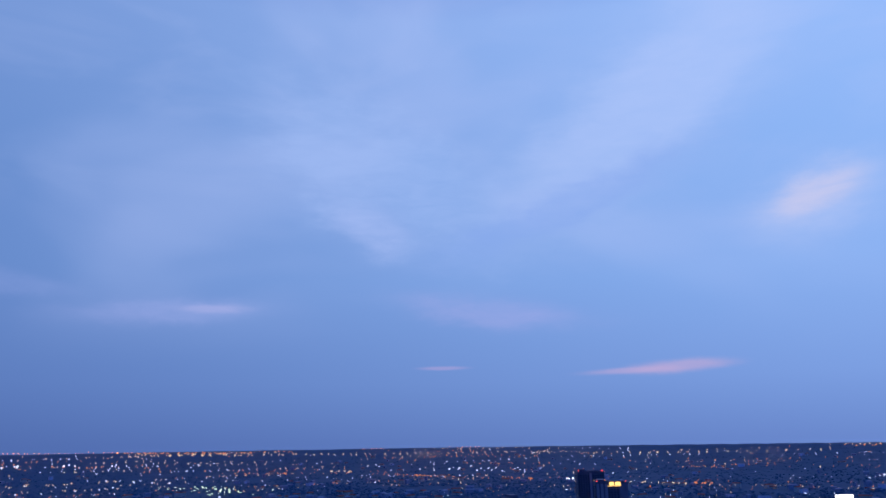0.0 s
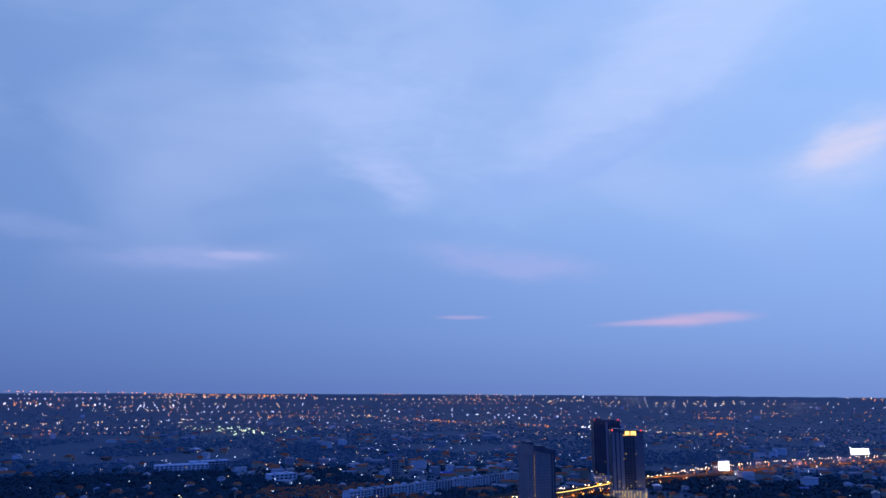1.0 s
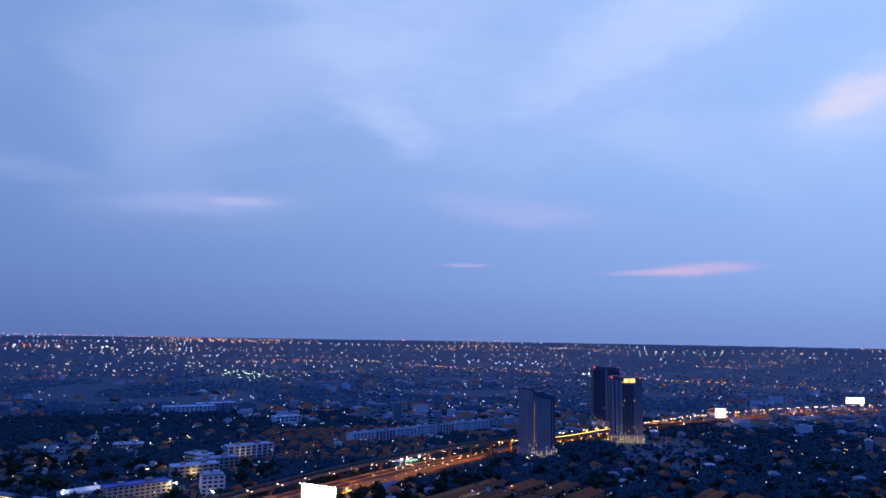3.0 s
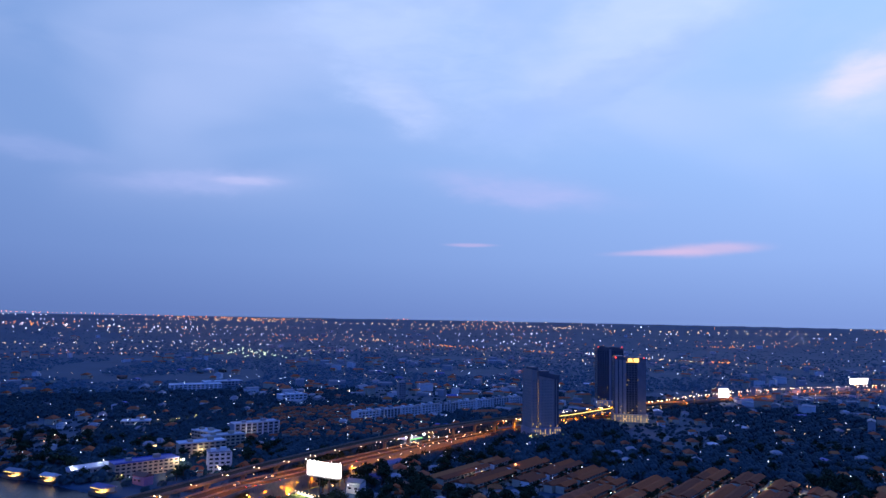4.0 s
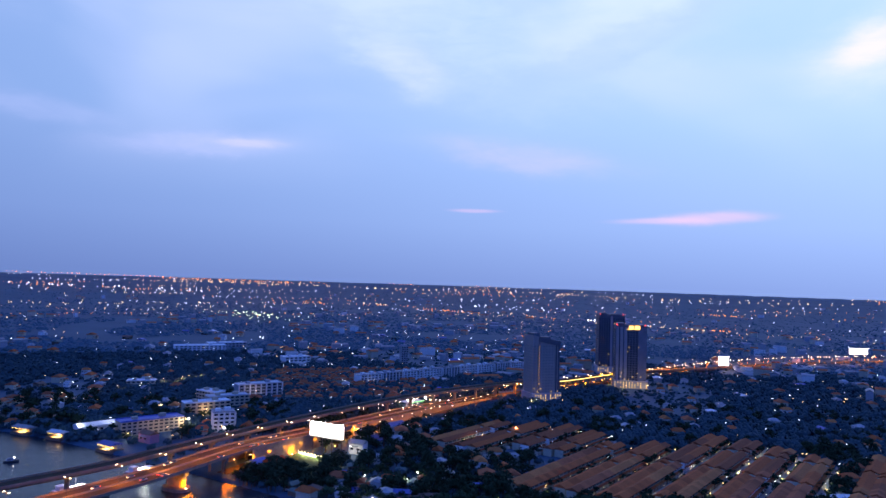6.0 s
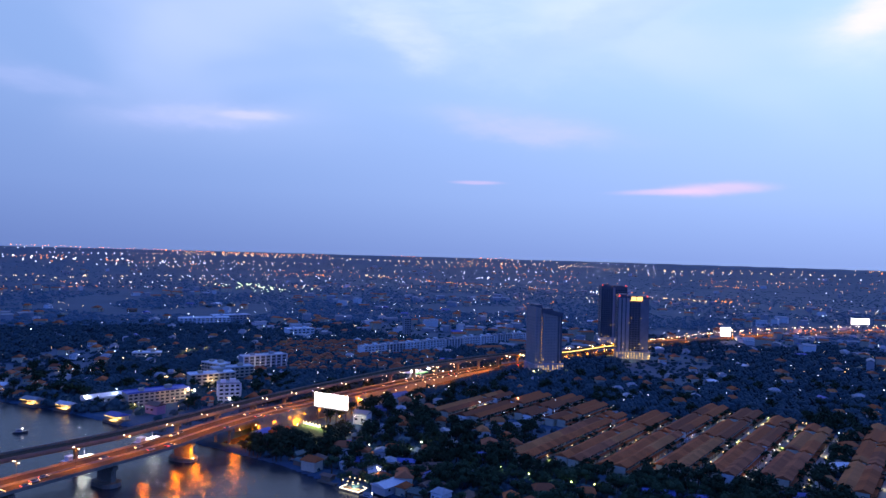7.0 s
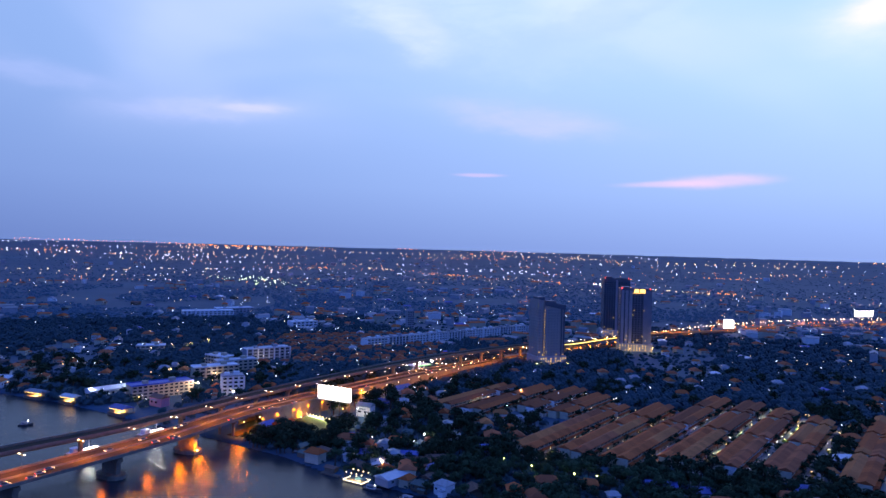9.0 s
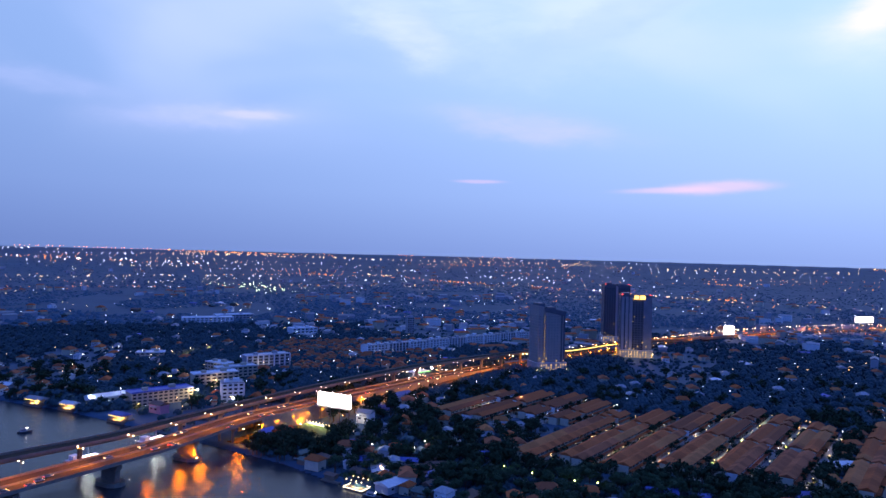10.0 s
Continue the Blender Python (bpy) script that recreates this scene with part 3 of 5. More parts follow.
    t.matrix_basis = pose(x, y, 0, 0, 0, rz)
    return tagged(t, label, "tower")


TW = 71.5
tower("plain", 119, 787, 20, 33, 22, TW, 23, PANEL_GREY, [(0.20, 0.055, PANEL_BLUE), (0.85, 0.05, PANEL_BLUE), (0.94, 0.06, PANEL_BLUE)], "grey slab tower block with dark vertical window strips")
t2 = tower("lit", 252, 912, -8, 39, 26, 78, 26, PANEL_BLUE, [(0.02, 0.09, PANEL_RIB), (0.15, 0.09, PANEL_RIB), (0.28, 0.09, PANEL_RIB), (0.74, 0.26, PANEL_SIDE)], "dark blue tower with pale ribs and lit rooftop sign")
Shape().box(0, -13.9, 75.5, 5.5, 0.8, 4).box(7.5, -13.9, 75.5, 6.5, 0.8, 4.2).box(3, -13.9, 74.6, 16, 0.6, 0.5).make("rooftop_sign", shining("sign_glow", (1.0, 0.58, 0.16), 2.2, False), t2, "glowing yellow rooftop sign")
tower("lit", 262, 1056, -4, 38, 26, 85, 28, PANEL_BLUE, [(0.45, 0.08, PANEL_RIB)], "dark tower block with red beacons on the roof")

# ---------------------------------------------------------------- terraced housing estate
UX, UY = 0.602, 0.799


def estate(s, w):
    return (s * UX + w * UY, s * UY - w * UX)


ROW = math.degrees(math.atan2(UY, UX))
STREET_H = 5.6


def townhouse(roof, wall):
    """Front along local -y; one bay of a terrace, 5.6 m wide and 9 m deep."""
    t = Shape().box(0, 0.5, 0, 5.5, 7.0, 5.6).box(0, -4.6, 0, 5.5, 0.2, 1.5).box(-2.65, -4.0, 0, 0.15, 1.2, 1.5).make("townhouse", wall)
    Shape().gable(0, 0.2, 5.4, 5.52, 9.0, 1.9, 0, 0.22).make("roof", roof, t)
    Shape().box(0, -3.06, 0.05, 2.6, 0.1, 2.2).make("door", DARKSTEEL, t)
    Shape().box(-0.9, -3.06, 3.4, 1.5, 0.1, 1.3).make("window", GLASS, t)
    Shape().box(1.3, -3.06, 3.4, 1.5, 0.1, 1.3).make("window", GLASS, t)
    Shape().box(0, -4.3, 2.7, 5.2, 2.6, 0.18).box(-2.4, -5.4, 0, 0.2, 0.2, 2.7).make("porch_roof", roof, t)
    return tagged(t, "two-storey terraced house with brown tiled gable roof", "house", "houses in the terraces")


BLOCKS = [(-230, 379, 532), (-203, 392, 560), (-176, 394, 622), (-149, 418, 622), (-122, 428, 612), (-95, 440, 600), (-56, 440, 640), (-28, 425, 640), (0, 430, 600),
          (-257, 478, 560), (-284, 474, 575), (-311, 440, 560), (-338, 436, 540)]
CROSS = (505, 511)
CROSS2 = (570, 577)
rnd = random.Random(5)
kinds = [townhouse(r, w) for r, w in ((TILE_RED, CREAM), (TILE_BROWN, CREAM), (TILE_BROWN, WHITEPAINT), (TILE_ORANGE, CREAM))]
spots = [[] for _ in kinds]
street_trees = []
for w0, s0, s1 in BLOCKS:
    for row in (0, 1):
        w = w0 + 4.4 + row * 9.4
        s = s0 + 3 + rnd.uniform(-2, 5)
        run, kind = 0, 0
        while s < s1:
            if run == 0:
                run, kind = rnd.randint(6, 16), rnd.choice((0, 0, 0, 1, 1, 2, 3))
            run -= 1
            if not (CROSS[0] < s < CROSS[1] or CROSS2[0] < s < CROSS2[1] or rnd.random() < 0.012):
                x, y = estate(s, w)
                spots[kind].append((x, y, 0, ROW + (180 if row == 0 else 0), 1.0))
            s += 5.53
    tagged(Shape().add([(*estate(s0 - 4, w0 + 19), 0.06), (*estate(s0 - 4, w0 + 26), 0.06), (*estate(s1 + 4, w0 + 26), 0.06), (*estate(s1 + 4, w0 + 19), 0.06)], [(0, 1, 2, 3)]).make("pavement", LANE), "pale concrete lane between terraced houses", "lane", kind="structure")
    for k in range(int((s1 - s0) / 4.5)):
        s = s0 + rnd.uniform(0, s1 - s0)
        street_trees.append((*estate(s, w0 + rnd.choice((19.0, 25.8)) + rnd.uniform(-0.5, 0.5)), 0, rnd.uniform(0, 360), rnd.uniform(0.3, 0.62)))
place_many(kinds, spots, 300, "terrace_houses", "brown tiled roofs of terraced houses further off", "houses")


def in_estate(x, y, pad=4):
    s, w = x * UX + y * UY, x * UY - y * UX
    return any(w0 - pad < w < w0 + 26 + pad and s0 - 6 - pad < s < s1 + 8 + pad for w0, s0, s1 in BLOCKS)

# ---------------------------------------------------------------- named buildings
KEEP = [(-322, 556, 15), (-287, 545, 13), (-233, 515, 13), (-88, 492, 22), (-22, 722, 16), (-270, 572, 18), (-36, 606, 14), (-57, 581, 9), (-57, 516, 17), (-43, 386, 9), (-59, 396, 9), (121, 377, 8), (140, 369, 8), (191, 377, 9), (-118, 478, 7), (-107, 482, 8)]


def block_building(name, x0, y0, x1, y1, depth, h, wall, roof_mat, bays, label, floors=4, piers=None, category="building"):
    """A long building whose front runs from one ground point to the other."""
    L = math.hypot(x1 - x0, y1 - y0)
    rz = math.degrees(math.atan2(y1 - y0, x1 - x0))
    t = Shape().box(0, depth / 2, 0, L, depth, h).make(name, wall)
    Shape().box(0, depth / 2, h, L + 0.8, depth + 0.8, 0.4).box(0, 0.1, h + 0.4, L, 0.3, 0.7).box(0, depth - 0.1, h + 0.4, L, 0.3, 0.7).make("roof", roof_mat, t)
    Shape().box(L * 0.2, depth * 0.6, h + 0.4, 5, 4, 2.6).make("stair_head", wall, t)
    Shape().box(-L * 0.25, depth * 0.5, h + 0.4, 4, 4, 2.2).make("stair_head", wall, t)
    fh = h / floors
    me = None
    for i in range(bays):
        for f in range(floors):
            if me is None:
                o = Shape().box(0, 0, 0, L / bays * 0.62, 0.14, fh * 0.5).make("window", GLASS, t)
                me = o.data
            else:
                o = new("window", me)
                o.parent = t
            o.location = (-L / 2 + (i + 0.5) * L / bays, -0.03, f * fh + fh * 0.3)
    for i in range(bays + 1 if piers else 0):
        Shape().box(-L / 2 + i * L / bays, -0.4, 0, piers, 0.8, h + 0.3).make("pilaster", WHITEPAINT, t)
    a = radians(rz)
    cx, cy = (x0 + x1) / 2, (y0 + y1) / 2
    t.matrix_basis = pose(cx, cy, 0, 0, 0, rz)
    KEEP.append((cx - math.sin(a) * depth / 2, cy + math.cos(a) * depth / 2, max(L, depth) / 2 + 4))
    return tagged(t, label, category)


# the long white terrace of shop buildings
P, Q = Vector((-90, 850)), Vector((135, 1052))
for i in range(9):
    a, b = P.lerp(Q, i / 9 + 0.004), P.lerp(Q, (i + 1) / 9 - 0.004)
    block_building("shophouse_block", a.x, a.y, b.x, b.y, 14, 12 + 0.5 * (i % 2), (WHITEPAINT, GREYWALL, WHITEPAINT)[i % 3], ROOF_GREY, 6, "white four-storey shop building with tall pilasters", 4, 1.6 if i % 3 != 1 else 1.0)["group"] = "shop buildings in a terrace"
hall = block_building("school_building", -243, 553, -206, 586, 15, 10.8, BEIGE, ROOF_BLUE, 12, "long beige building with flat blue roof by the river", 4)
block_building("apartment_building", -179, 576, -163, 583, 15, 16, WHITEPAINT, ROOF_GREY, 4, "tall white apartment building beside the viaduct", 5, 1.4)
block_building("apartment_building", -237, 705, -215, 690, 14, 13, BEIGE, ROOF_WHITE, 6, "beige apartment slab with pale flat roof", 4)
block_building("apartment_building", -212, 668, -180, 690, 13, 12.5, BEIGE, ROOF_WHITE, 8, "beige apartment slab with pale flat roof", 4)
block_building("apartment_building", -222, 632, -188, 655, 13, 12.5, BEIGE, ROOF_WHITE, 8, "beige apartment slab with pale flat roof", 4)
block_building("apartment_building", -205, 742, -166, 772, 13, 13, GREYWALL, ROOF_WHITE, 8, "grey apartment slab with pale flat roof", 4, 1.0)

block_building("college_building", -425, 1150, -352, 1186, 22, 9, WHITEPAINT, ROOF_WHITE, 12, "long pale low building among dark trees", 3)
block_building("college_building", -392, 1222, -338, 1258, 20, 8, GREYWALL, ROOF_WHITE, 10, "long pale low building among dark trees", 2)
block_building("warehouse", -217, 1022, -185, 1046, 18, 11, WHITEPAINT, ROOF_WHITE, 6, "white box-shaped warehouse with pale roof", 3)
block_building("warehouse", -345, 792, -316, 800, 14, 6, CREAM, ROOF_WHITE, 6, "low pale hall beside the lit side road", 2)
block_building("apartment_tower", -52, 1082, -42, 1086, 10, 26, GREYWALL, ROOF_GREY, 3, "slender grey apartment tower above low houses", 8)

# ---------------------------------------------------------------- lit billboards


def billboard(x, y, rz, w, h, z, label):
    t = Shape().box(0, 0.6, z, w, 0.8, h).make("billboard", DARKSTEEL)
    Shape().box(0, 0.12, z + 0.3, w - 0.6, 0.15, h - 0.6).make("panel", BOARD, t, "glowing blank white panel")
    for u in (-0.42, -0.14, 0.14, 0.42):
        Shape().tube((u * w, 1.2, -0.5), (u * w, 1.2, z + h), 0.35, 0.3).make("post", DARKSTEEL, t)
    Shape().box(0, -0.7, z - 0.3, w, 1.4, 0.15).tube((-w / 2, -1.4, z + 0.7), (w / 2, -1.4, z + 0.7), 0.05, 0.05, 6).make("catwalk", STEEL, t)
    for i in range(9):
        u = (-0.5 + i / 8) * w
        a = Shape().tube((u, 0.3, z + h), (u, -1.6, z + h + 0.7), 0.05, 0.05, 5).make("lamp_arm", DARKSTEEL, t)
        Shape().bead(u, -1.7, z + h + 0.6, 0.35).make("floodlight", HEAD_WHITE, a)
    t.matrix_basis = pose(x, y, 0, 0, 0, rz)
    KEEP.append((x, y, w / 2))
    return tagged(t, label, "billboard")


billboard(-77, 513, -27, 30, 10.2, 13.6, "large blank billboard glowing white on steel posts")
billboard(816, 1351, 13, 42, 11, 13.1, "large blank roadside billboard glowing white")
billboard(469, 1141, 0, 17, 14, 6, "blank illuminated white sign beside the far road")

# ---------------------------------------------------------------- trees


def tree(seed, h, spread, blobs, thick=34):
    """Tapered trunk with limbs and a crown of loose leaf sprays."""
    r = random.Random(seed)
    s = Shape().tube((0, 0, -0.3), (0.2, 0.1, h * 0.5), 0.045 * h, 0.026 * h, 7)
    centres = []
    for i in range(blobs):
        g = 2 * math.pi * (i + r.random()) / blobs
        d = spread * r.uniform(0.25, 0.75)
        c = Vector((math.cos(g) * d, math.sin(g) * d, h * r.uniform(0.5, 0.82)))
        centres.append((c, spread * r.uniform(0.38, 0.6)))
        s.tube((0.2, 0.1, h * r.uniform(0.3, 0.5)), c, 0.02 * h, 0.008 * h, 5)
    centres.append((Vector((0.2, 0.1, h * 0.85)), spread * 0.5))
    t = s.make("tree", BARK)
    leaves = Shape()
    for c, rad in centres:
        for _ in range(int(thick * rad / spread * 2.4)):
            d = Vector((r.gauss(0, 1), r.gauss(0, 1), r.gauss(0, 1))).normalized()
            p = c + Vector((d.x, d.y, d.z * 0.72)) * rad * r.uniform(0.55, 1.08)
            u = (d.orthogonal() + 0.6 * Vector((r.uniform(-1, 1), r.uniform(-1, 1), r.uniform(-1, 1)))).normalized()
            w = d.cross(u).normalized() if d.cross(u).length > 0.1 else d.orthogonal()
            k = r.uniform(0.5, 1.0) * spread * 0.2 * (34 / thick) ** 0.4
            leaves.add([p - u * k, p + w * k * 0.6 + d * 0.15 * k, p + u * k, p - w * k * 0.6 + d * 0.15 * k, p + d * k * 0.35], [(0, 1, 4), (1, 2, 4), (2, 3, 4), (3, 0, 4)])
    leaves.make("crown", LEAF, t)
    return tagged(t, "leafy broad-crowned tree, dark green in the dusk", "tree", "trees between the houses")


def free(x, y, pad=0.0):
    if wet(x, y) > -3 - pad or abs(x) > 0.70 * y + 40:
        return False
    if any(math.hypot(x - a, y - b) < r + pad for a, b, r in KEEP):
        return False
    return not (near_line(ROAD, x, y) < 17 + pad or near_line(ROAD2, x, y) < 18 + pad or near_line(VIADUCT, x, y) < 9 + pad or near_line(FRONTAGE, x, y) < 16 + pad or near_line(SIDE, x, y) < 6 + pad)


for a, b, r in ((121, 785, 23), (252, 912, 27), (262, 1056, 27)):
    KEEP.append((a, b, r))

# ---------------------------------------------------------------- detached houses and sheds


def house(w, d, h, roof, wall, hip, pitch, annex=True):
    t = Shape().box(0, 0, -0.3, w, d, h + 0.3).box(w * 0.28, -d * 0.62, -0.3, w * 0.42, d * 0.3, h * 0.55 + 0.3).make("house", wall)
    Shape().gable(0, 0, h - 0.05, w + 1.4, d + 1.4, pitch, 0, 0.2, hip).make("roof", roof, t)
    if annex:
        Shape().gable(w * 0.28, -d * 0.62, h * 0.55, w * 0.5, d * 0.42, 0.7, 0, 0.12).make("porch_roof", roof, t)
    for x in (-0.3, 0.1):
        Shape().box(x * w, -d / 2 - 0.02, h * 0.45, 1.5, 0.12, 1.2).make("window", GLASS, t)
    return tagged(t, "", "house")


rnd = random.Random(11)
houses = [
    (house(10, 8, 5.8, TILE_RED, CREAM, 2.5, 2.6), "cream two-storey house with red tiled hip roof", 5),
    (house(12, 8, 3.4, ROOF_RUST, WOODWALL, 0, 2.0), "low timber house with rusty sheet roof", 5),
    (house(9, 9, 6.0, ROOF_GREY, WHITEPAINT, 3.0, 2.4), "white two-storey house with grey hip roof", 6),
    (house(14, 9, 3.6, ROOF_BLUE, GREYWALL, 0, 1.8), "low grey house with blue sheet roof", 3),
    (house(11, 9, 5.8, TILE_BROWN, CREAM, 3.0, 2.6), "cream house with brown tiled hip roof", 6),
    (house(18, 11, 4.2, ROOF_WHITE, GREYWALL, 0, 1.6), "long shed with pale sheet roof", 2),
    (house(12, 8, 4.0, ROOF_GREEN, WOODWALL, 2.0, 2.2), "timber house with dark green sheet roof", 3),
    (house(9, 7, 5.6, TILE_ORANGE, WHITEPAINT, 2.0, 2.4), "white house with orange tiled roof", 3),
]
spots = [[] for _ in houses]
taken = []


def settle(n, x0, x1, y0, y1, gap, scale=(0.8, 1.15), turn=None):
    got = tries = 0
    while got < n and tries < n * 60:
        tries += 1
        x, y = rnd.uniform(x0, x1), rnd.uniform(y0, y1)
        if not free(x, y, 5) or in_estate(x, y, 6) or any((x - a) ** 2 + (y - b) ** 2 < gap * gap for a, b in taken):
            continue
        taken.append((x, y))
        k = rnd.choices(range(len(houses)), [c for _, _, c in houses])[0]
        spots[k].append((x, y, 0, (rnd.choice((0, 90)) + rnd.uniform(-12, 12)) if turn is None else turn + rnd.choice((0, 90, 180)), rnd.uniform(*scale)))
        got += 1


for i in range(26):
    x = -84 + i * 4.0
    y = bank_y(x) + rnd.choice((7, 16, 24)) + rnd.uniform(-2, 3)
    if all((x - a) ** 2 + (y - b) ** 2 > 90 for a, b in taken) and all(math.hypot(x - a, y - b) > r + 5 for a, b, r in KEEP):
        taken.append((x, y))
        spots[rnd.choice((0, 1, 1, 2, 2, 3, 5, 6))].append((x, y, 0.3, -35 + rnd.choice((0, 90, 180)) + rnd.uniform(-8, 8), rnd.uniform(0.75, 1.05)))
settle(30, -60, 0, 350, 450, 11)
settle(9, 0, 50, 330, 366, 12)
settle(6, 50, 180, 345, 380, 16)
settle(30, -70, 60, 440, 640, 17)
settle(40, 180, 330, 340, 520, 14)
settle(36, 60, 420, 560, 760, 20)
settle(50, -480, -140, 560, 720, 17)
settle(34, -450, -190, 700, 1000, 24)
settle(30, -120, 100, 700, 1000, 18)
settle(55, 250, 900, 700, 1200, 26)
settle(70, -800, 300, 1000, 1600, 26, (0.9, 1.4))
for t, label, _ in houses:
    t["label"] = label
place_many([t for t, _, _ in houses], spots, 290, "outer_houses", "low houses with mixed roofs further off", "houses")

tr = [tree(i, h, sp, b) for i, (h, sp, b) in enumerate(((9, 4.2, 6), (11, 4.6, 7), (8, 4.6, 6), (12, 5.0, 8), (7, 3.4, 5)))]
tspots = [[] for _ in tr]
for i, p in enumerate(street_trees):
    tspots[i % len(tr)].append(p)


def plant(n, x0, x1, y0, y1, lo=0.7, hi=1.2):
    got = tries = 0
    while got < n and tries < n * 40:
        tries += 1
        x, y = rnd.uniform(x0, x1), rnd.uniform(y0, y1)
        if not free(x, y, -3) or in_estate(x, y, 1) or any((x - a) ** 2 + (y - b) ** 2 < 36 for a, b in taken):
            continue
        tspots[rnd.randrange(len(tr))].append((x, y, -0.2, rnd.uniform(0, 360), rnd.uniform(lo, hi)))
        got += 1


plant(150, -125, -60, 425, 500, 0.5, 0.9)
plant(430, -60, 230, 340, 450)
plant(260, -110, 70, 440, 660)
plant(120, 180, 340, 330, 560)
plant(120, 50, 420, 560, 760)
plant(170, -420, -130, 540, 720)
sparse = [tree(i, h, sp, b, 13) for i, (h, sp, b) in enumerate(((9, 4.2, 6), (11, 4.6, 7), (8, 4.6, 6), (12, 5.0, 8), (7, 3.4, 5)))]
light = [[(o.data, Matrix()) for o in (t, *t.children)] for t in sparse]
place_many(tr, tspots, 300, "trees", "dark green trees among the houses further off", "trees", light)
for t in sparse:
    for o in (*t.children, t):
        bpy.data.objects.remove(o)

# woods and gardens too many to count
rng = np.random.default_rng(3)


def woods(name, n, r0, r1, size, leaf, keep=lambda x, y: True, flat=0.0):
    vs, fs = [], []
    base = []
    for _ in range(14):
        d = Vector(rng.normal(size=3)).normalized()
        d.z = abs(d.z) + flat
        d.normalize()
        u = d.orthogonal().normalized()
        w = d.cross(u)
        base.append((d, u, w))
    made = 0
    while made < n:
        az = rng.uniform(-0.64, 0.64)
        r = 1 / rng.uniform(1 / r1, 1 / r0)
        x, y = r * math.sin(az), r * math.cos(az)
        made += 1
        if not free(x, y, 0) or in_estate(x, y, 2) or not keep(x, y):
            continue
        k = size * (0.6 + 0.8 * rng.random())
        z = ground_z(x, y)
        for d, u, w in base:
            p = Vector((x, y, z + k * 0.35)) + Vector((d.x * 1.3, d.y * 1.3, d.z * 0.9)) * k * rng.uniform(0.6, 1.1)
            q = k * 0.5 * rng.uniform(0.7, 1.3)
            i = len(vs)
            vs += [p - u * q, p + w * q - d * 0.2 * q, p + u * q, p - w * q - d * 0.2 * q, p + d * q * 0.4]
            fs += [(i, i + 1, i + 4), (i + 1, i + 2, i + 4), (i + 2, i + 3, i + 4), (i + 3, i, i + 4)]
    s = Shape()
    s.v, s.f = vs, fs
    return tagged(s.make(name, leaf), "treetops over the plain, distance haze painted in as blue", "trees", kind="stuff")


def patchy(x, y):
    return noise.noise(Vector((x * 0.006, y * 0.004, 0))) > -0.22


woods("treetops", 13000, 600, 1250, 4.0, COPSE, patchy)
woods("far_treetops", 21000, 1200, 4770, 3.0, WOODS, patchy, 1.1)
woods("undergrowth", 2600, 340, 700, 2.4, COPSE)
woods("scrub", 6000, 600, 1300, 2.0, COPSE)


def far_town(n, r0, r1):
    """Roofs and walls of districts too far off to count."""
    for name, mat_w, mat_r, share in (("far_houses", GREYWALL, ROOF_GREY, 0.4), ("far_houses", CREAM, TILE_BROWN, 0.45), ("far_houses", WHITEPAINT, ROOF_GREY, 0.15)):
        a, b = Shape(), Shape()
        for _ in range(int(n * share)):
            az = rng.uniform(-0.64, 0.64)
            r = 1 / rng.uniform(1 / r1, 1 / r0)
            x, y = r * math.sin(az), r * math.cos(az)
            if not free(x, y, 4) or in_estate(x, y) or noise.noise(Vector((x * 0.004, y * 0.003, 5))) < (0.02 if az > -0.2 else 0.22):
                continue
            w, d, h = rng.uniform(9, 26), rng.uniform(8, 13), rng.choice((4, 6, 6, 9, 12))
            rz = rng.choice((20, 55, -35)) + rng.uniform(-5, 5)
            z = ground_z(x, y)
            a.box(x, y, z - 1, w, d, h + 1, rz)
            b.gable(x, y, z + h, w + 1, d + 1, 2.0, rz)
        o = a.make(name, mat_w)
        tagged(o, "distant low houses scattered over the plain", "houses", kind="stuff")
        b.make("roofs", mat_r, o)["kind"] = "stuff"


# a dense quarter of red-roofed houses behind the viaduct
a, b = Shape(), Shape()
for i in range(19):
    for j in range(20):
        x, y = -222 + i * 11.5 + j * 1.2 + rng.uniform(-2, 2), 712 + j * 12.5 + i * 2.6 + rng.uniform(-2, 2)
        if rng.random() < 0.22 or not free(x, y, 3) or any((x - p) ** 2 + (y - q) ** 2 < 130 for p, q in taken):
            continue
        w, d, h = rng.uniform(7, 10), rng.uniform(6, 8), rng.choice((3.4, 5.6, 5.8))
        rz = 14 + rng.choice((0, 90)) + rng.uniform(-4, 4)
        a.box(x, y, -0.5, w, d, h + 0.5, rz)
        b.gable(x, y, h, w + 1.0, d + 1.0, 1.9, rz, 0.2, 1.5)
quarter = tagged(a.make("quarter_houses", CREAM), "close-set cream houses with dull red tiled roofs", "houses", kind="stuff")
b.make("roofs", TILE_BROWN, quarter)["kind"] = "stuff"
far_town(750, 900, 2200)
far_town(650, 1800, 4200)

# ---------------------------------------------------------------- lamps spread over the city
DOTS = {}


# Bead radius grows with distance so far lamps still show from the camera.
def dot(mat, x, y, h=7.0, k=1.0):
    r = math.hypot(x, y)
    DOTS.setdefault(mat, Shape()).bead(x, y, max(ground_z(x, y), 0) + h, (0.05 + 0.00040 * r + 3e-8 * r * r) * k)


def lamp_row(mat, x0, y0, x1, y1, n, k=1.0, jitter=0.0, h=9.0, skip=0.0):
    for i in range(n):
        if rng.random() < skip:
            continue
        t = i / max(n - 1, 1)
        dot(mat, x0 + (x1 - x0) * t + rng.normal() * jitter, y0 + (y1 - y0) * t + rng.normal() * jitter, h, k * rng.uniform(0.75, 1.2))


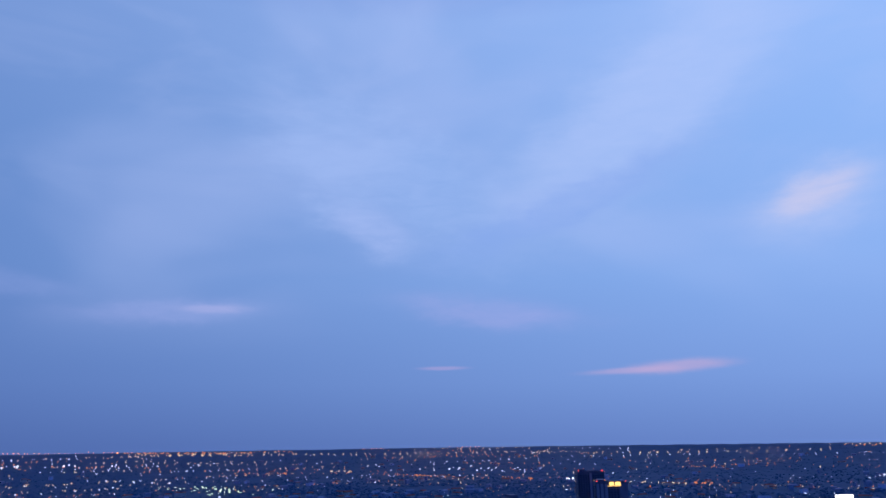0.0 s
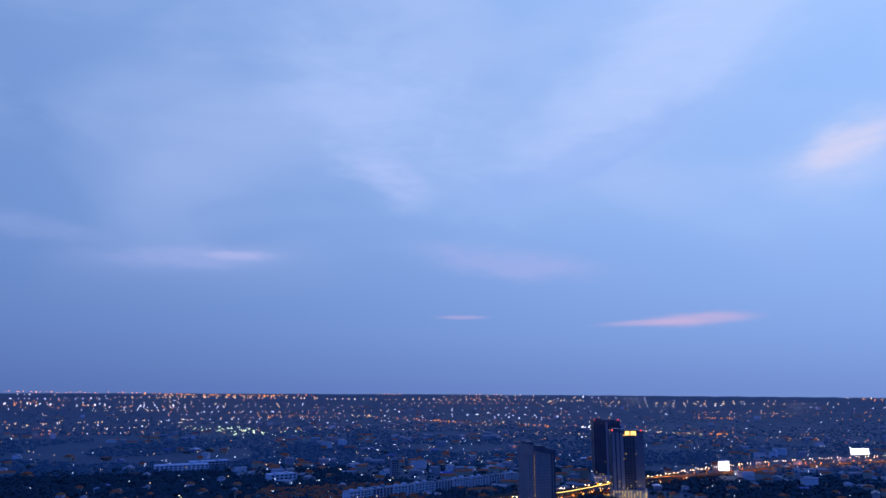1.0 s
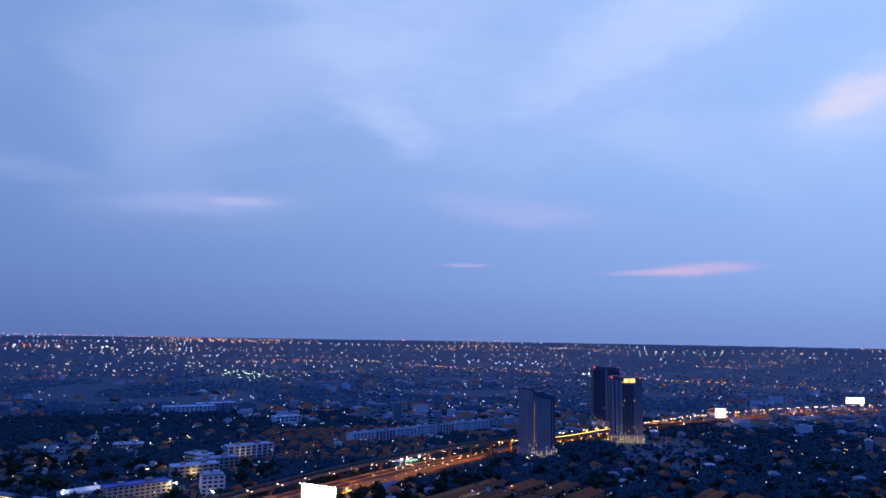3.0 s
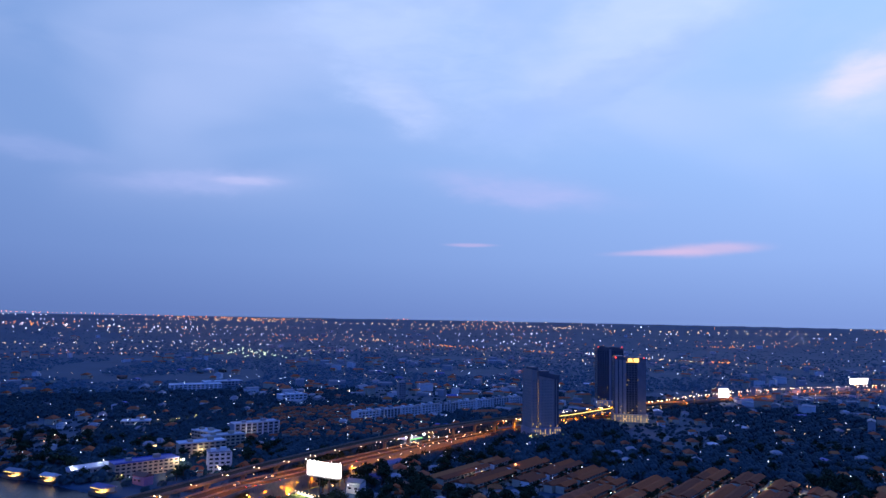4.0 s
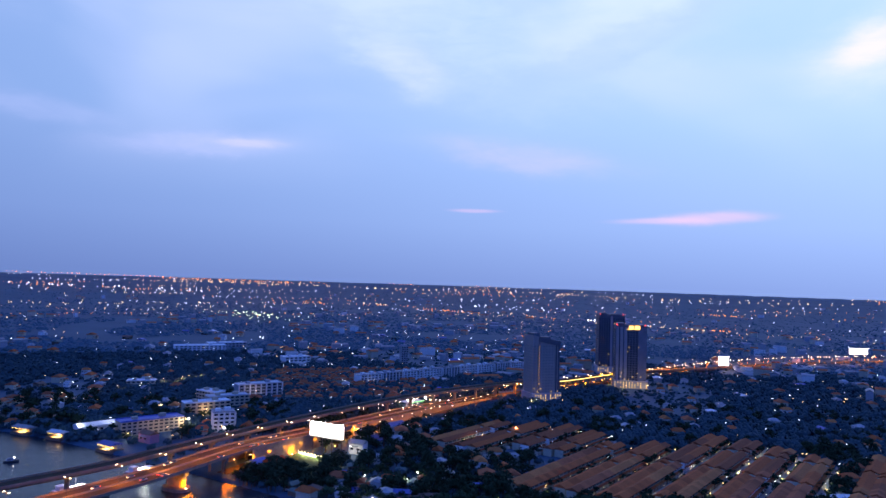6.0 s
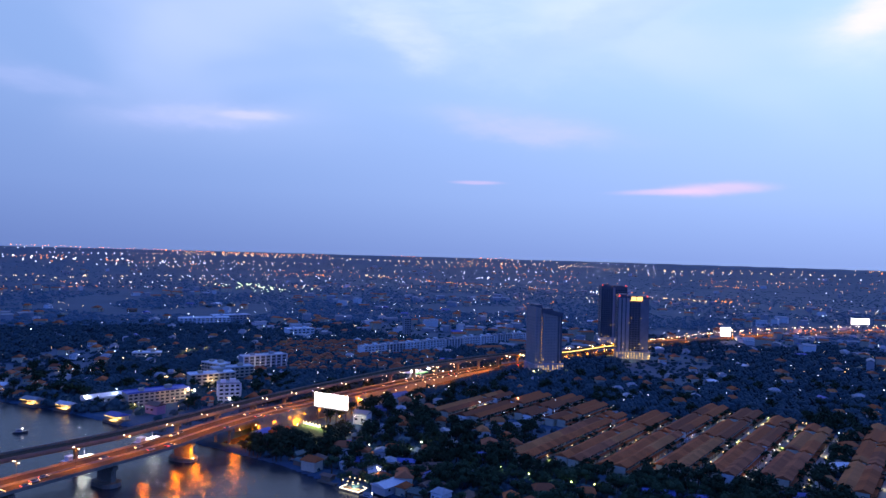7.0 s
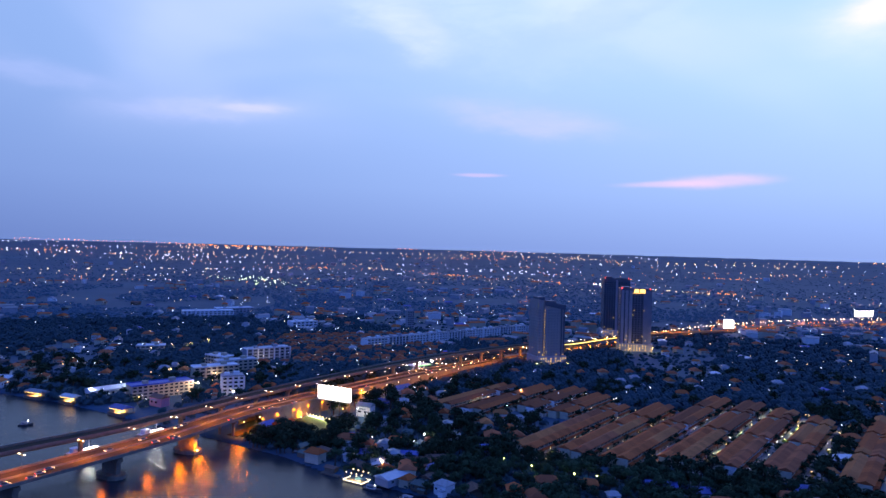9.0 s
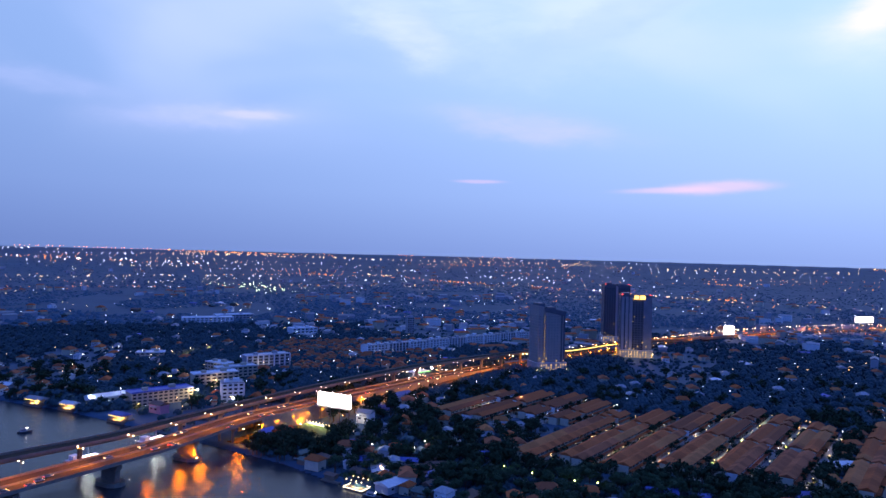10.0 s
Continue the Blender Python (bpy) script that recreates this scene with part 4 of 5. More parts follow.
# main roads near the horizon
lamp_row(DOT_ORANGE, -2529, 4127, -1724, 4412, 34, 0.75, 6)
lamp_row(DOT_ORANGE, -1710, 4375, -954, 4477, 44, 0.9, 12)
lamp_row(DOT_WARM, -1571, 4288, -920, 4319, 26, 0.9, 25)
lamp_row(DOT_WARM, -856, 4351, 619, 4337, 36, 1.1, 8)
lamp_row(DOT_WARM, 700, 4200, 1284, 4005, 10, 0.9, 60)
lamp_row(DOT_WARM, 1284, 4005, 2156, 3722, 19, 1.25, 6)
lamp_row(DOT_WHITE, -2173, 3523, -1227, 3676, 26, 1.1, 45)
lamp_row(DOT_ORANGE, -2100, 3500, -1227, 3620, 30, 0.8, 40)
lamp_row(DOT_ORANGE, -30, 2953, 123, 2651, 16, 1.0, 10)
lamp_row(DOT_ORANGE, -676, 3184, -461, 3119, 14, 0.9, 20)
lamp_row(DOT_WARM, 641, 2154, 789, 2040, 16, 1.1, 14)
lamp_row(DOT_ORANGE, 800, 2060, 860, 2010, 7, 1.3, 10)
lamp_row(DOT_ORANGE, 1191, 3088, 1310, 3015, 10, 1.0, 10)
lamp_row(DOT_ORANGE, 352, 2601, 425, 2417, 10, 1.0, 14)
lamp_row(DOT_WARM, -350, 3259, -239, 3182, 9, 1.2, 10)
lamp_row(DOT_GREEN, -690, 2240, -420, 1920, 34, 0.9, 45)
lamp_row(DOT_GREEN, -660, 2330, -480, 2080, 16, 0.9, 40)
lamp_row(DOT_WARM, -1534, 2425, -1266, 2402, 10, 1.0, 30)
lamp_row(DOT_WARM, -1305, 2476, -926, 2846, 20, 0.9, 40)
lamp_row(DOT_WHITE, 525, 2428, 544, 2340, 6, 1.4, 10)
lamp_row(DOT_ORANGE, -211, 3152, 242, 2548, 24, 0.7, 30)
lamp_row(DOT_WARM, 814, 1942, 1000, 1850, 9, 0.8, 15)
lamp_row(DOT_WHITE, 250, 3300, 500, 3100, 18, 1.0, 90)
lamp_row(DOT_WHITE, -387, 737, -323, 816, 6, 1.0, 8)
lamp_row(DOT_ORANGE, -321, 4700, -168, 4710, 9, 0.6, 4)
lamp_row(DOT_ORANGE, 259, 4720, 491, 4715, 9, 0.6, 4)
# long avenues across the plain, thicker towards the horizon
for _ in range(64):
    az, r = rng.uniform(-0.6, 0.6), 4650 - 2700 * rng.random() ** 1.6
    x, y = r * math.sin(az), r * math.cos(az)
    n = int(rng.integers(7, 20))
    g = az + rng.normal() * 0.16
    L = n * rng.uniform(26, 50)
    mat = (DOT_ORANGE, DOT_ORANGE, DOT_WARM, DOT_WARM, DOT_WHITE)[int(rng.integers(0, 5))]
    lamp_row(mat, x, y, x + L * math.cos(g), y - L * math.sin(g), n, 0.72, 9, 8.0, 0.12)
# districts: short lanes of lamps, and single ones
for _ in range(125):
    az = rng.uniform(-0.60, 0.60)
    r = 1 / rng.uniform(1 / 4300, 1 / 620)
    x, y = r * math.sin(az), r * math.cos(az)
    g = radians(rng.choice((53, -37, 20)) + rng.normal() * 6)
    n = int(rng.integers(2, 7))
    mat = (DOT_WHITE, DOT_WHITE, DOT_WARM, DOT_ORANGE)[int(rng.integers(0, 4))] if r > 1500 else (DOT_WHITE, DOT_WARM)[int(rng.random() < 0.3)]
    L = n * rng.uniform(18, 34) * (1 + r / 3000)
    if wet(x, y) < -10 and not (r < 1000 and x > 60 and rng.random() < 0.6):
        lamp_row(mat, x, y, x + L * math.cos(g), y + L * math.sin(g), n, 0.8, 4 + r / 400, 7.0)
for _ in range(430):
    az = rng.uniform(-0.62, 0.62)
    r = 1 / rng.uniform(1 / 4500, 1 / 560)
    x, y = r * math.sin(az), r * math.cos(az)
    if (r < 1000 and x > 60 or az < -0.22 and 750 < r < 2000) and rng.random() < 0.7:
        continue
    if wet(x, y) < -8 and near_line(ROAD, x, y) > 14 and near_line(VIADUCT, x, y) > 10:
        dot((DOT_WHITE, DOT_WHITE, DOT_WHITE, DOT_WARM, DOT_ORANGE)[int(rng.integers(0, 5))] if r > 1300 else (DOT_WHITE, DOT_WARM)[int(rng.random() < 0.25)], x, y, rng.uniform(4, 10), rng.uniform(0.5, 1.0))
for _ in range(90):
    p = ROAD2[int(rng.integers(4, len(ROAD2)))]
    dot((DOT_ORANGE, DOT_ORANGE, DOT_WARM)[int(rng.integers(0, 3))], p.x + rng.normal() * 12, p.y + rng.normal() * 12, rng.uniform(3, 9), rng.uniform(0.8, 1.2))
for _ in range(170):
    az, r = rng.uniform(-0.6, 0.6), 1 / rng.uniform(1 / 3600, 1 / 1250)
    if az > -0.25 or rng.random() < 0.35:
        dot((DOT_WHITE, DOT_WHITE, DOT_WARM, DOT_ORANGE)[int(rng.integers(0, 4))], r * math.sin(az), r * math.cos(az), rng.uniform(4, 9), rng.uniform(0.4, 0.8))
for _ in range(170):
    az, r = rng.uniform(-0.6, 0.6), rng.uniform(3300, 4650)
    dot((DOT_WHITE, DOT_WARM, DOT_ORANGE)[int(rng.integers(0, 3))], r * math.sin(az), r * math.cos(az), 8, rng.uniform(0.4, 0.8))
for _ in range(16):
    dot((DOT_WHITE, DOT_WARM)[int(rng.integers(0, 2))], -10 + rng.normal() * 14, 722 + rng.normal() * 14, rng.uniform(3, 9), rng.uniform(1.0, 1.8))
for _ in range(40):
    w0, s0, s1 = BLOCKS[int(rng.integers(0, len(BLOCKS)))]
    x, y = estate(rng.uniform(s0, s1), w0 + 22.5)
    dot((DOT_WHITE, DOT_WARM)[int(rng.random() < 0.5)], x, y, 5.0, rng.uniform(0.6, 1.0))
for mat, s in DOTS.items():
    tagged(s.make("city_lamps", mat), "street and window lamps, sized up with distance for the camera", "lamps", kind="stuff")

# ---------------------------------------------------------------- riverside
def lit_pavilion(x, y, rz, w, d, roof, label):
    """Open riverside hall on a deck with a glowing interior edge."""
    t = Shape().box(0, 0, -3.5, w + 2, d + 2, 4.1).make("pavilion", WOODWALL)
    for u in (-0.45, -0.15, 0.15, 0.45):
        Shape().tube((u * w, -d * 0.45, 0.6), (u * w, -d * 0.45, 4.0), 0.14, 0.14, 6).make("post", WOODWALL, t)
    Shape().box(0, d * 0.3, 0.6, w * 0.95, d * 0.35, 3.4).make("back_room", CREAM, t)
    Shape().gable(0, 0, 4.0, w + 1.5, d + 1.5, 1.8, 0, 0.2, 1.0).make("roof", roof, t)
    for i in range(int(w / 1.6)):
        Shape().bead(-w / 2 + 0.8 + i * 1.6, -d / 2 - 0.4, 3.4, 0.42).make("lantern", LIT_YELLOW, t)
    lamp_under(t, 0, -d * 0.2, 3.6, (1.0, 0.66, 0.25), 2600, 4.0)
    t.matrix_basis = pose(x, y, 0, 0, 0, rz)
    return tagged(t, label, "pavilion")


lit_pavilion(-322, 560, -24, 17, 8, ROOF_GREY, "riverside timber pavilion with yellow lanterns under grey roof")
lit_pavilion(-288, 546, -24, 14, 7, ROOF_WHITE, "riverside pavilion with yellow lanterns and pale roof")
lit_pavilion(-234, 515, -30, 15, 9, ROOF_BLUE, "riverside pavilion with blue roof and warm lit deck")


def long_hall(x, y, rz, w, d, h, roof, wall, label):
    t = Shape().box(0, 0, -0.4, w, d, h + 0.4).make("hall", wall)
    Shape().gable(0, 0, h, w + 1.2, d + 1.2, 2.2, 0, 0.2).make("roof", roof, t)
    for i in range(int(w / 5)):
        Shape().box(-w / 2 + 2.5 + i * 5, -d / 2 - 0.03, h * 0.4, 2.2, 0.12, 1.4).make("window", GLASS, t)
    Shape().box(0, -d / 2 - 1.2, h * 0.8, w * 0.5, 2.4, 0.15).make("awning", ROOF_GREY, t)
    t.matrix_basis = pose(x, y, 0, 0, 0, rz)
    return tagged(t, label, "hall")


long_hall(-270, 572, 48, 34, 12, 5.5, ROOF_WHITE, WHITEPAINT, "long white hall with pale sheet roof by the river")
long_hall(-216, 540, -30, 13, 8, 6.5, ROOF_RUST, PINK, "pink rendered riverside building with rusty roof")
long_hall(-36, 606, 50, 26, 11, 5.0, ROOF_BLUE, WHITEPAINT, "white walled hall with dark blue roof beside the road")
long_hall(-57, 581, 50, 15, 12, 5.0, ROOF_WHITE, WHITEPAINT, "white gabled hall lit by the road lamps")
long_hall(-55, 526, -20, 11, 9, 7.5, ROOF_GREY, WHITEPAINT, "white three-storey house beside the billboard")
long_hall(121, 377, -8, 16, 8, 3.6, ROOF_BLUE, GREYWALL, "low shed with bright blue sheet roof")
long_hall(140, 369, 6, 13, 8, 3.6, ROOF_BLUE, GREYWALL, "low shed with bright blue sheet roof")
long_hall(191, 377, -6, 17, 9, 3.8, ROOF_BLUE, GREYWALL, "low shed with bright blue sheet roof")
long_hall(-118, 478, 60, 12, 8, 4.0, ROOF_BLUE, GREYWALL, "low blue-roofed shed beside the bridge ramp")
long_hall(-107, 482, 55, 14, 9, 4.0, TILE_RED, CREAM, "low red-roofed shed beside the bridge ramp")


# Barge made up to carry the bright white lamps between the bridges.
def floodlit_barge(x, y, rz):
    t = Shape().add([(-9, -3.5, -1.9), (9, -3.5, -1.9), (9, 3.5, -1.9), (-9, 3.5, -1.9), (-10.5, -4, 0.2), (10.5, -4, 0.2), (10.5, 4, 0.2), (-10.5, 4, 0.2)],
                    [(3, 2, 1, 0), (4, 5, 6, 7), (0, 1, 5, 4), (1, 2, 6, 5), (2, 3, 7, 6), (3, 0, 4, 7)]).make("work_barge", HULL_DARK)
    Shape().box(0, 0, 0.2, 19, 7, 0.25).make("deck", HULL_WHITE, t)
    Shape().box(-6, 0, 0.45, 4, 4, 2.6).box(-6, 0, 3.05, 4.6, 4.6, 0.2).make("cabin", HULL_WHITE, t)
    Shape().tube((3, 0, 0.4), (3, 0, 10), 0.2, 0.12).make("mast", STEEL, t)
    for o in (-1.2, 0.0, 1.2):
        Shape().bead(3 + o, -0.4, 9.6, 0.55).make("floodlight", shining("flood_glow", (0.95, 1.0, 0.95), 110.0, True), t)
    lamp_under(t, 3, 0, 9.2, (0.95, 1.0, 0.95), 14000, 1.2, spread=100)
    t.matrix_basis = pose(x, y, 0, 0, 0, rz)
    return tagged(t, "dark barge added to carry bright white floodlights", "barge", "barges between the bridges")


floodlit_barge(-213, 421, 60)
floodlit_barge(-190, 465, 64)


def boat(x, y, rz, L, hull, label, lantern=True):
    b = L * 0.13
    sec = [(-0.5, 0.7), (-0.3, 1.0), (0.1, 1.0), (0.35, 0.7), (0.5, 0.05)]
    lo = [(u * L, s * w * b * 0.7, -1.9) for u, w in sec for s in (-1, 1)]
    hi = [(u * L * 1.04, s * w * b, -0.5 + (0.5 if i > 2 else 0)) for i, (u, w) in enumerate(sec) for s in (-1, 1)]
    n = len(lo)
    fs = []
    for i in range(0, n - 2, 2):
        fs += [(i, i + 2, n + i + 2, n + i), (i + 3, i + 1, n + i + 1, n + i + 3), (n + i, n + i + 2, n + i + 3, n + i + 1)]
    fs += [(1, 0, n, n + 1), (n - 2, n - 1, 2 * n - 1, 2 * n - 2)]
    t = Shape().add(lo + hi, fs).make("river_boat", hull)
    Shape().box(-L * 0.08, 0, -0.5, L * 0.42, b * 1.3, 1.5).make("cabin", HULL_WHITE, t)
    Shape().box(-L * 0.08, 0, 1.0, L * 0.5, b * 1.6, 0.15).make("roof", ROOF_GREY, t)
    for s in (-1, 1):
        Shape().box(-L * 0.08, s * b * 0.66, 0.0, L * 0.34, 0.06, 0.6).make("window", GLASS, t)
    if lantern:
        Shape().bead(L * 0.15, 0, 1.6, 0.4).make("lantern", HEAD_WHITE, t)
    t.matrix_basis = pose(x, y, 0, 0, 0, rz)
    return tagged(t, label, "boat")


boat(-283, 479, 20, 9, HULL_DARK, "small dark river boat with a white lantern")
boat(-84, 428, -20, 15, HULL_WHITE, "white cabin boat moored at the bank")
boat(-34, 371, -30, 12, HULL_DARK, "dark moored boat at the bank")
boat(-14, 357, -30, 11, HULL_DARK, "dark moored boat at the bank", False)
boat(-131, 322, 25, 10, HULL_DARK, "dark river boat with a white lantern")


def lit_pontoon(x, y, rz):
    """Floating deck edged with strings of bulbs."""
    t = Shape().box(0, 0, -2.2, 13, 8, 1.3).make("pontoon", WOODWALL)
    for a, b, sx, sy in ((0, -4, 13, 0.2), (0, 4, 13, 0.2), (-6.5, 0, 0.2, 8), (6.5, 0, 0.2, 8)):
        Shape().box(a, b, -0.6, sx, sy, 0.5).make("light_rail", shining("bulb_string", (1.0, 0.93, 0.72), 1.7, True), t, "white glowing rail of bulbs")
    for a in (-5, -1.5, 2, 5.5):
        for b in (-3, 3):
            Shape().tube((a, b, -0.9), (a, b, 3.6), 0.07, 0.06, 6).make("post", DARKSTEEL, t)
            Shape().bead(a, b, 3.8, 0.45).make("globe", LIT_WINDOW, t)
    lamp_under(t, 0, 0, 3.5, (1.0, 0.8, 0.45), 900, 3.0)
    t.matrix_basis = pose(x, y, 0, 0, 0, rz)
    return tagged(t, "floating deck edged with glowing bulbs", "pontoon")


lit_pontoon(-44, 384, -32)
t = Shape().box(0, 0, -2.2, 13, 7, 1.4).make("pontoon", WOODWALL)
Shape().box(-2, 1, -0.8, 7, 4, 2.4).make("shelter", WOODWALL, t)
Shape().gable(-2, 1, 1.6, 8.4, 5.4, 0.8, 0, 0.12).make("roof", ROOF_RUST, t)
t.matrix_basis = pose(-59, 396, 0, 0, 0, -32)
tagged(t, "dark timber pontoon with rusty roofed shelter", "pontoon")
t = Shape().tube((-31, 393, 0), (-31, 393, 7), 0.1, 0.07).make("lamp_post", DARKSTEEL)
Shape().bead(-31, 393, 7.2, 0.7).make("globe", HEAD_ORANGE, t)
lamp_under(t, -31, 392.8, 6.6, (1.0, 0.6, 0.2), 2500, 1.0)
tagged(t, "lamp post with warm globe on the landing", "lamp post")

# mown yard and bulb fence under the billboard
tagged(Shape().add([(-119, 484, 0.05), (-110, 458, 0.05), (-84, 462, 0.05), (-62, 486, 0.05), (-74, 512, 0.05), (-97, 522, 0.05)], [(0, 1, 2, 3, 4, 5)]).make("lawn", GRASS), "mown green lawn lit by the billboard", "lawn", kind="structure")
f = new("bulb_fence")
A, B = Vector((-98, 520, 0)), Vector((-60, 491, 0))
for i in range(15):
    p = A.lerp(B, i / 14)
    Shape().box(p.x, p.y, 0, 0.3, 0.3, 1.7, -37).make("post", WHITEPAINT, f)
    Shape().bead(p.x, p.y, 2.0, 0.42).make("globe", LIT_WINDOW, f)
Shape().box(-79, 505.5, 0, 47.8, 0.15, 1.2, -37.3).make("panel", WHITEPAINT, f)
tagged(f, "low white fence topped with glowing globes", "fence")
lm = bpy.data.lights.new("fence_glow", "AREA")
lm.shape, lm.size, lm.size_y, lm.energy, lm.color = "RECTANGLE", 44, 0.6, 6000, (0.95, 1.0, 0.6)
lo = new("fence_lamp", lm)
lo.parent = f
lo.matrix_basis = pose(-79.6, 504.6, 2.2, 0, 0, -37.3)

first_pier = min(range(len(ROAD)), key=lambda i: (ROAD[i].x + 154) ** 2 + (ROAD[i].y - 430) ** 2)
# sodium floodlights on the pile caps
rb = bpy.data.objects["road_bridge"]
for (x, y), w in (((-146, 424), 3800), ((-122, 470), 4000), ((-101, 512), 4000)):
    t = Shape().box(x, y, 0.3, 0.8, 0.8, 0.6).make("bridge_floodlight", DARKSTEEL)
    Shape().bead(x, y, 1.1, 0.5).make("lens", HEAD_ORANGE, t)
    lo = lamp_under(t, x, y, 1.4, SODIUM, w, 1.5)
    lo.matrix_basis = look((x, y, 1.4), (x - 6, y + 9, 7))
    tagged(t, "orange sodium floodlight at the foot of the bridge", "floodlight", "floodlights under the bridge")


def added_streak_lamp(x, y, z, watts):
    """Unseen sodium lamp added below deck, shining out to streak the river orange."""
    d = Vector((-x, -y, 0)).normalized()
    t = Shape().box(x, y, z, 0.5, 0.5, 1.1).box(x, y, z - 0.9, 2.6, 1.2, 0.9, math.degrees(math.atan2(d.y, d.x)) + 90, 0.8).make("deck_floodlight", DARKSTEEL)
    l = bpy.data.lights.new("lamp", "AREA")
    l.shape, l.size, l.energy, l.color, l.spread = "DISK", 2.2, watts, (1.0, 0.20, 0.002), radians(120)
    o = new("lamp", l)
    o.parent = t
    o.matrix_basis = look((x + d.x * 1.1, y + d.y * 1.1, z - 0.5), (x + d.x * 40, y + d.y * 40, z - 14))
    return tagged(t, "unseen sodium lamp added under the deck to streak the river", "floodlight", "floodlights over the river")


for k, watts in ((-22, 190), (-17, 220), (-10, 300), (-5, 380), (-1, 800), (2, 700), (8, 340)):
    p = ROAD[first_pier + k]
    added_streak_lamp(p.x, p.y, p.z - 3.3, watts)


def garden_lamp(x, y, h, colour, watts, glow):
    t = Shape().tube((x, y, 0), (x, y, h), 0.09, 0.06).make("garden_lamp", STEEL)
    Shape().bead(x, y, h + 0.2, 0.5).make("globe", glow, t)
    d = bpy.data.lights.new("lamp", "POINT")
    d.energy, d.color, d.shadow_soft_size = watts, colour, 0.4
    o = new("lamp", d)
    o.parent = t
    o.location = (x, y - 0.8, h - 0.2)
    return tagged(t, "garden lamp post with yellow-green glow", "garden lamp", "lamps along the garden path")


GARDEN = shining("garden_glow", (0.85, 1.0, 0.35), 7.0, False)
for x, y in ((23, 425), (39, 410), (54, 399), (63, 394), (76, 387), (88, 384)):
    garden_lamp(x, y, 5.0, (0.75, 1.0, 0.25), 160, GARDEN)
tagged(Shape().sweep([Vector((20, 424, 0.08)), Vector((39, 406, 0.08)), Vector((60, 393, 0.08)), Vector((92, 381, 0.08))], strip(-1.6, 1.6, -0.3, 0.0)).make("path", LANE), "pale garden path between dark trees", "path", kind="structure")

# estate lane lamps
rnd = random.Random(21)
first = None
for w0, s0, s1 in BLOCKS[:9]:
    for k in range(6):
        x, y = estate(s0 + (k + rnd.uniform(0.2, 0.8)) * (s1 - s0) / 6, w0 + 24.5)
        m = pose(x, y, 0, 0, 0, ROW)
        if first is None:
            first = Shape().tube((0, 0, 0), (0, 0, 6), 0.08, 0.05).make("lane_lamp", DARKSTEEL)
            Shape().tube((0, 0, 5.8), (0, -1.2, 6.1), 0.05, 0.04, 6).make("arm", DARKSTEEL, first)
            Shape().bead(0, -1.4, 6.05, 0.28).make("head", DOT_WARM, first)
            lamp_under(first, 0, -1.4, 5.7, (1.0, 0.82, 0.5), 1900, 0.6)
            tagged(first, "thin lane lamp with warm white head", "street lamp", "lamps in the estate lanes")
            first.matrix_basis = m
        else:
            copy_thing(first, m)

# filling station by the junction
t = Shape().box(0, 0, 5.2, 22, 12, 0.9).make("filling_station", WHITEPAINT)
Shape().box(0, 0, 5.1, 20, 10, 0.08).make("light_panel", shining("canopy_glow", (0.95, 1.0, 0.92), 6.0, True), t)
Shape().box(0, -6.1, 5.3, 22, 0.15, 0.7).make("fascia", shining("green_fascia", (0.25, 0.9, 0.3), 1.5, False), t, "glowing green fascia")
for a in (-8, 0, 8):
    Shape().tube((a, 0, 0), (a, 0, 5.2), 0.3, 0.3).make("column", WHITEPAINT, t)
    Shape().box(a, 0.9, 0, 1.2, 0.6, 1.8).make("pump", GREYWALL, t)
for a in (-13, -6, 12):
    Shape().tube((a, -7, 0), (a, -7, 9), 0.12, 0.1).make("mast", STEEL, t)
    Shape().bead(a, -7, 9.2, 1.5).make("floodlight", HEAD_WHITE, t)
t.matrix_basis = pose(-22, 722, 0, 0, 0, 48)
tagged(t, "white filling station canopy with bright lamps", "filling station")

# bright lamp clusters of yards along the roads
for x, y, h, n, mat in ((-202, 585, 9, 1, HEAD_WHITE), (-200, 579, 4, 5, DOT_WARM), (-253, 655, 6, 6, DOT_WARM), (-165, 560, 8, 1, HEAD_WHITE)):
    for k in range(n):
        a, b = x + rnd.uniform(-5, 5) * (n > 1), y + rnd.uniform(-5, 5) * (n > 1)
        t = Shape().tube((a, b, 0), (a, b, h), 0.1, 0.07).make("yard_lamp", DARKSTEEL)
        Shape().bead(a, b, h + 0.2, 0.9 if n == 1 else 0.5).make("head", mat, t)
        tagged(t, "yard lamp post with bright white head", "lamp post", "lamps in the yards")

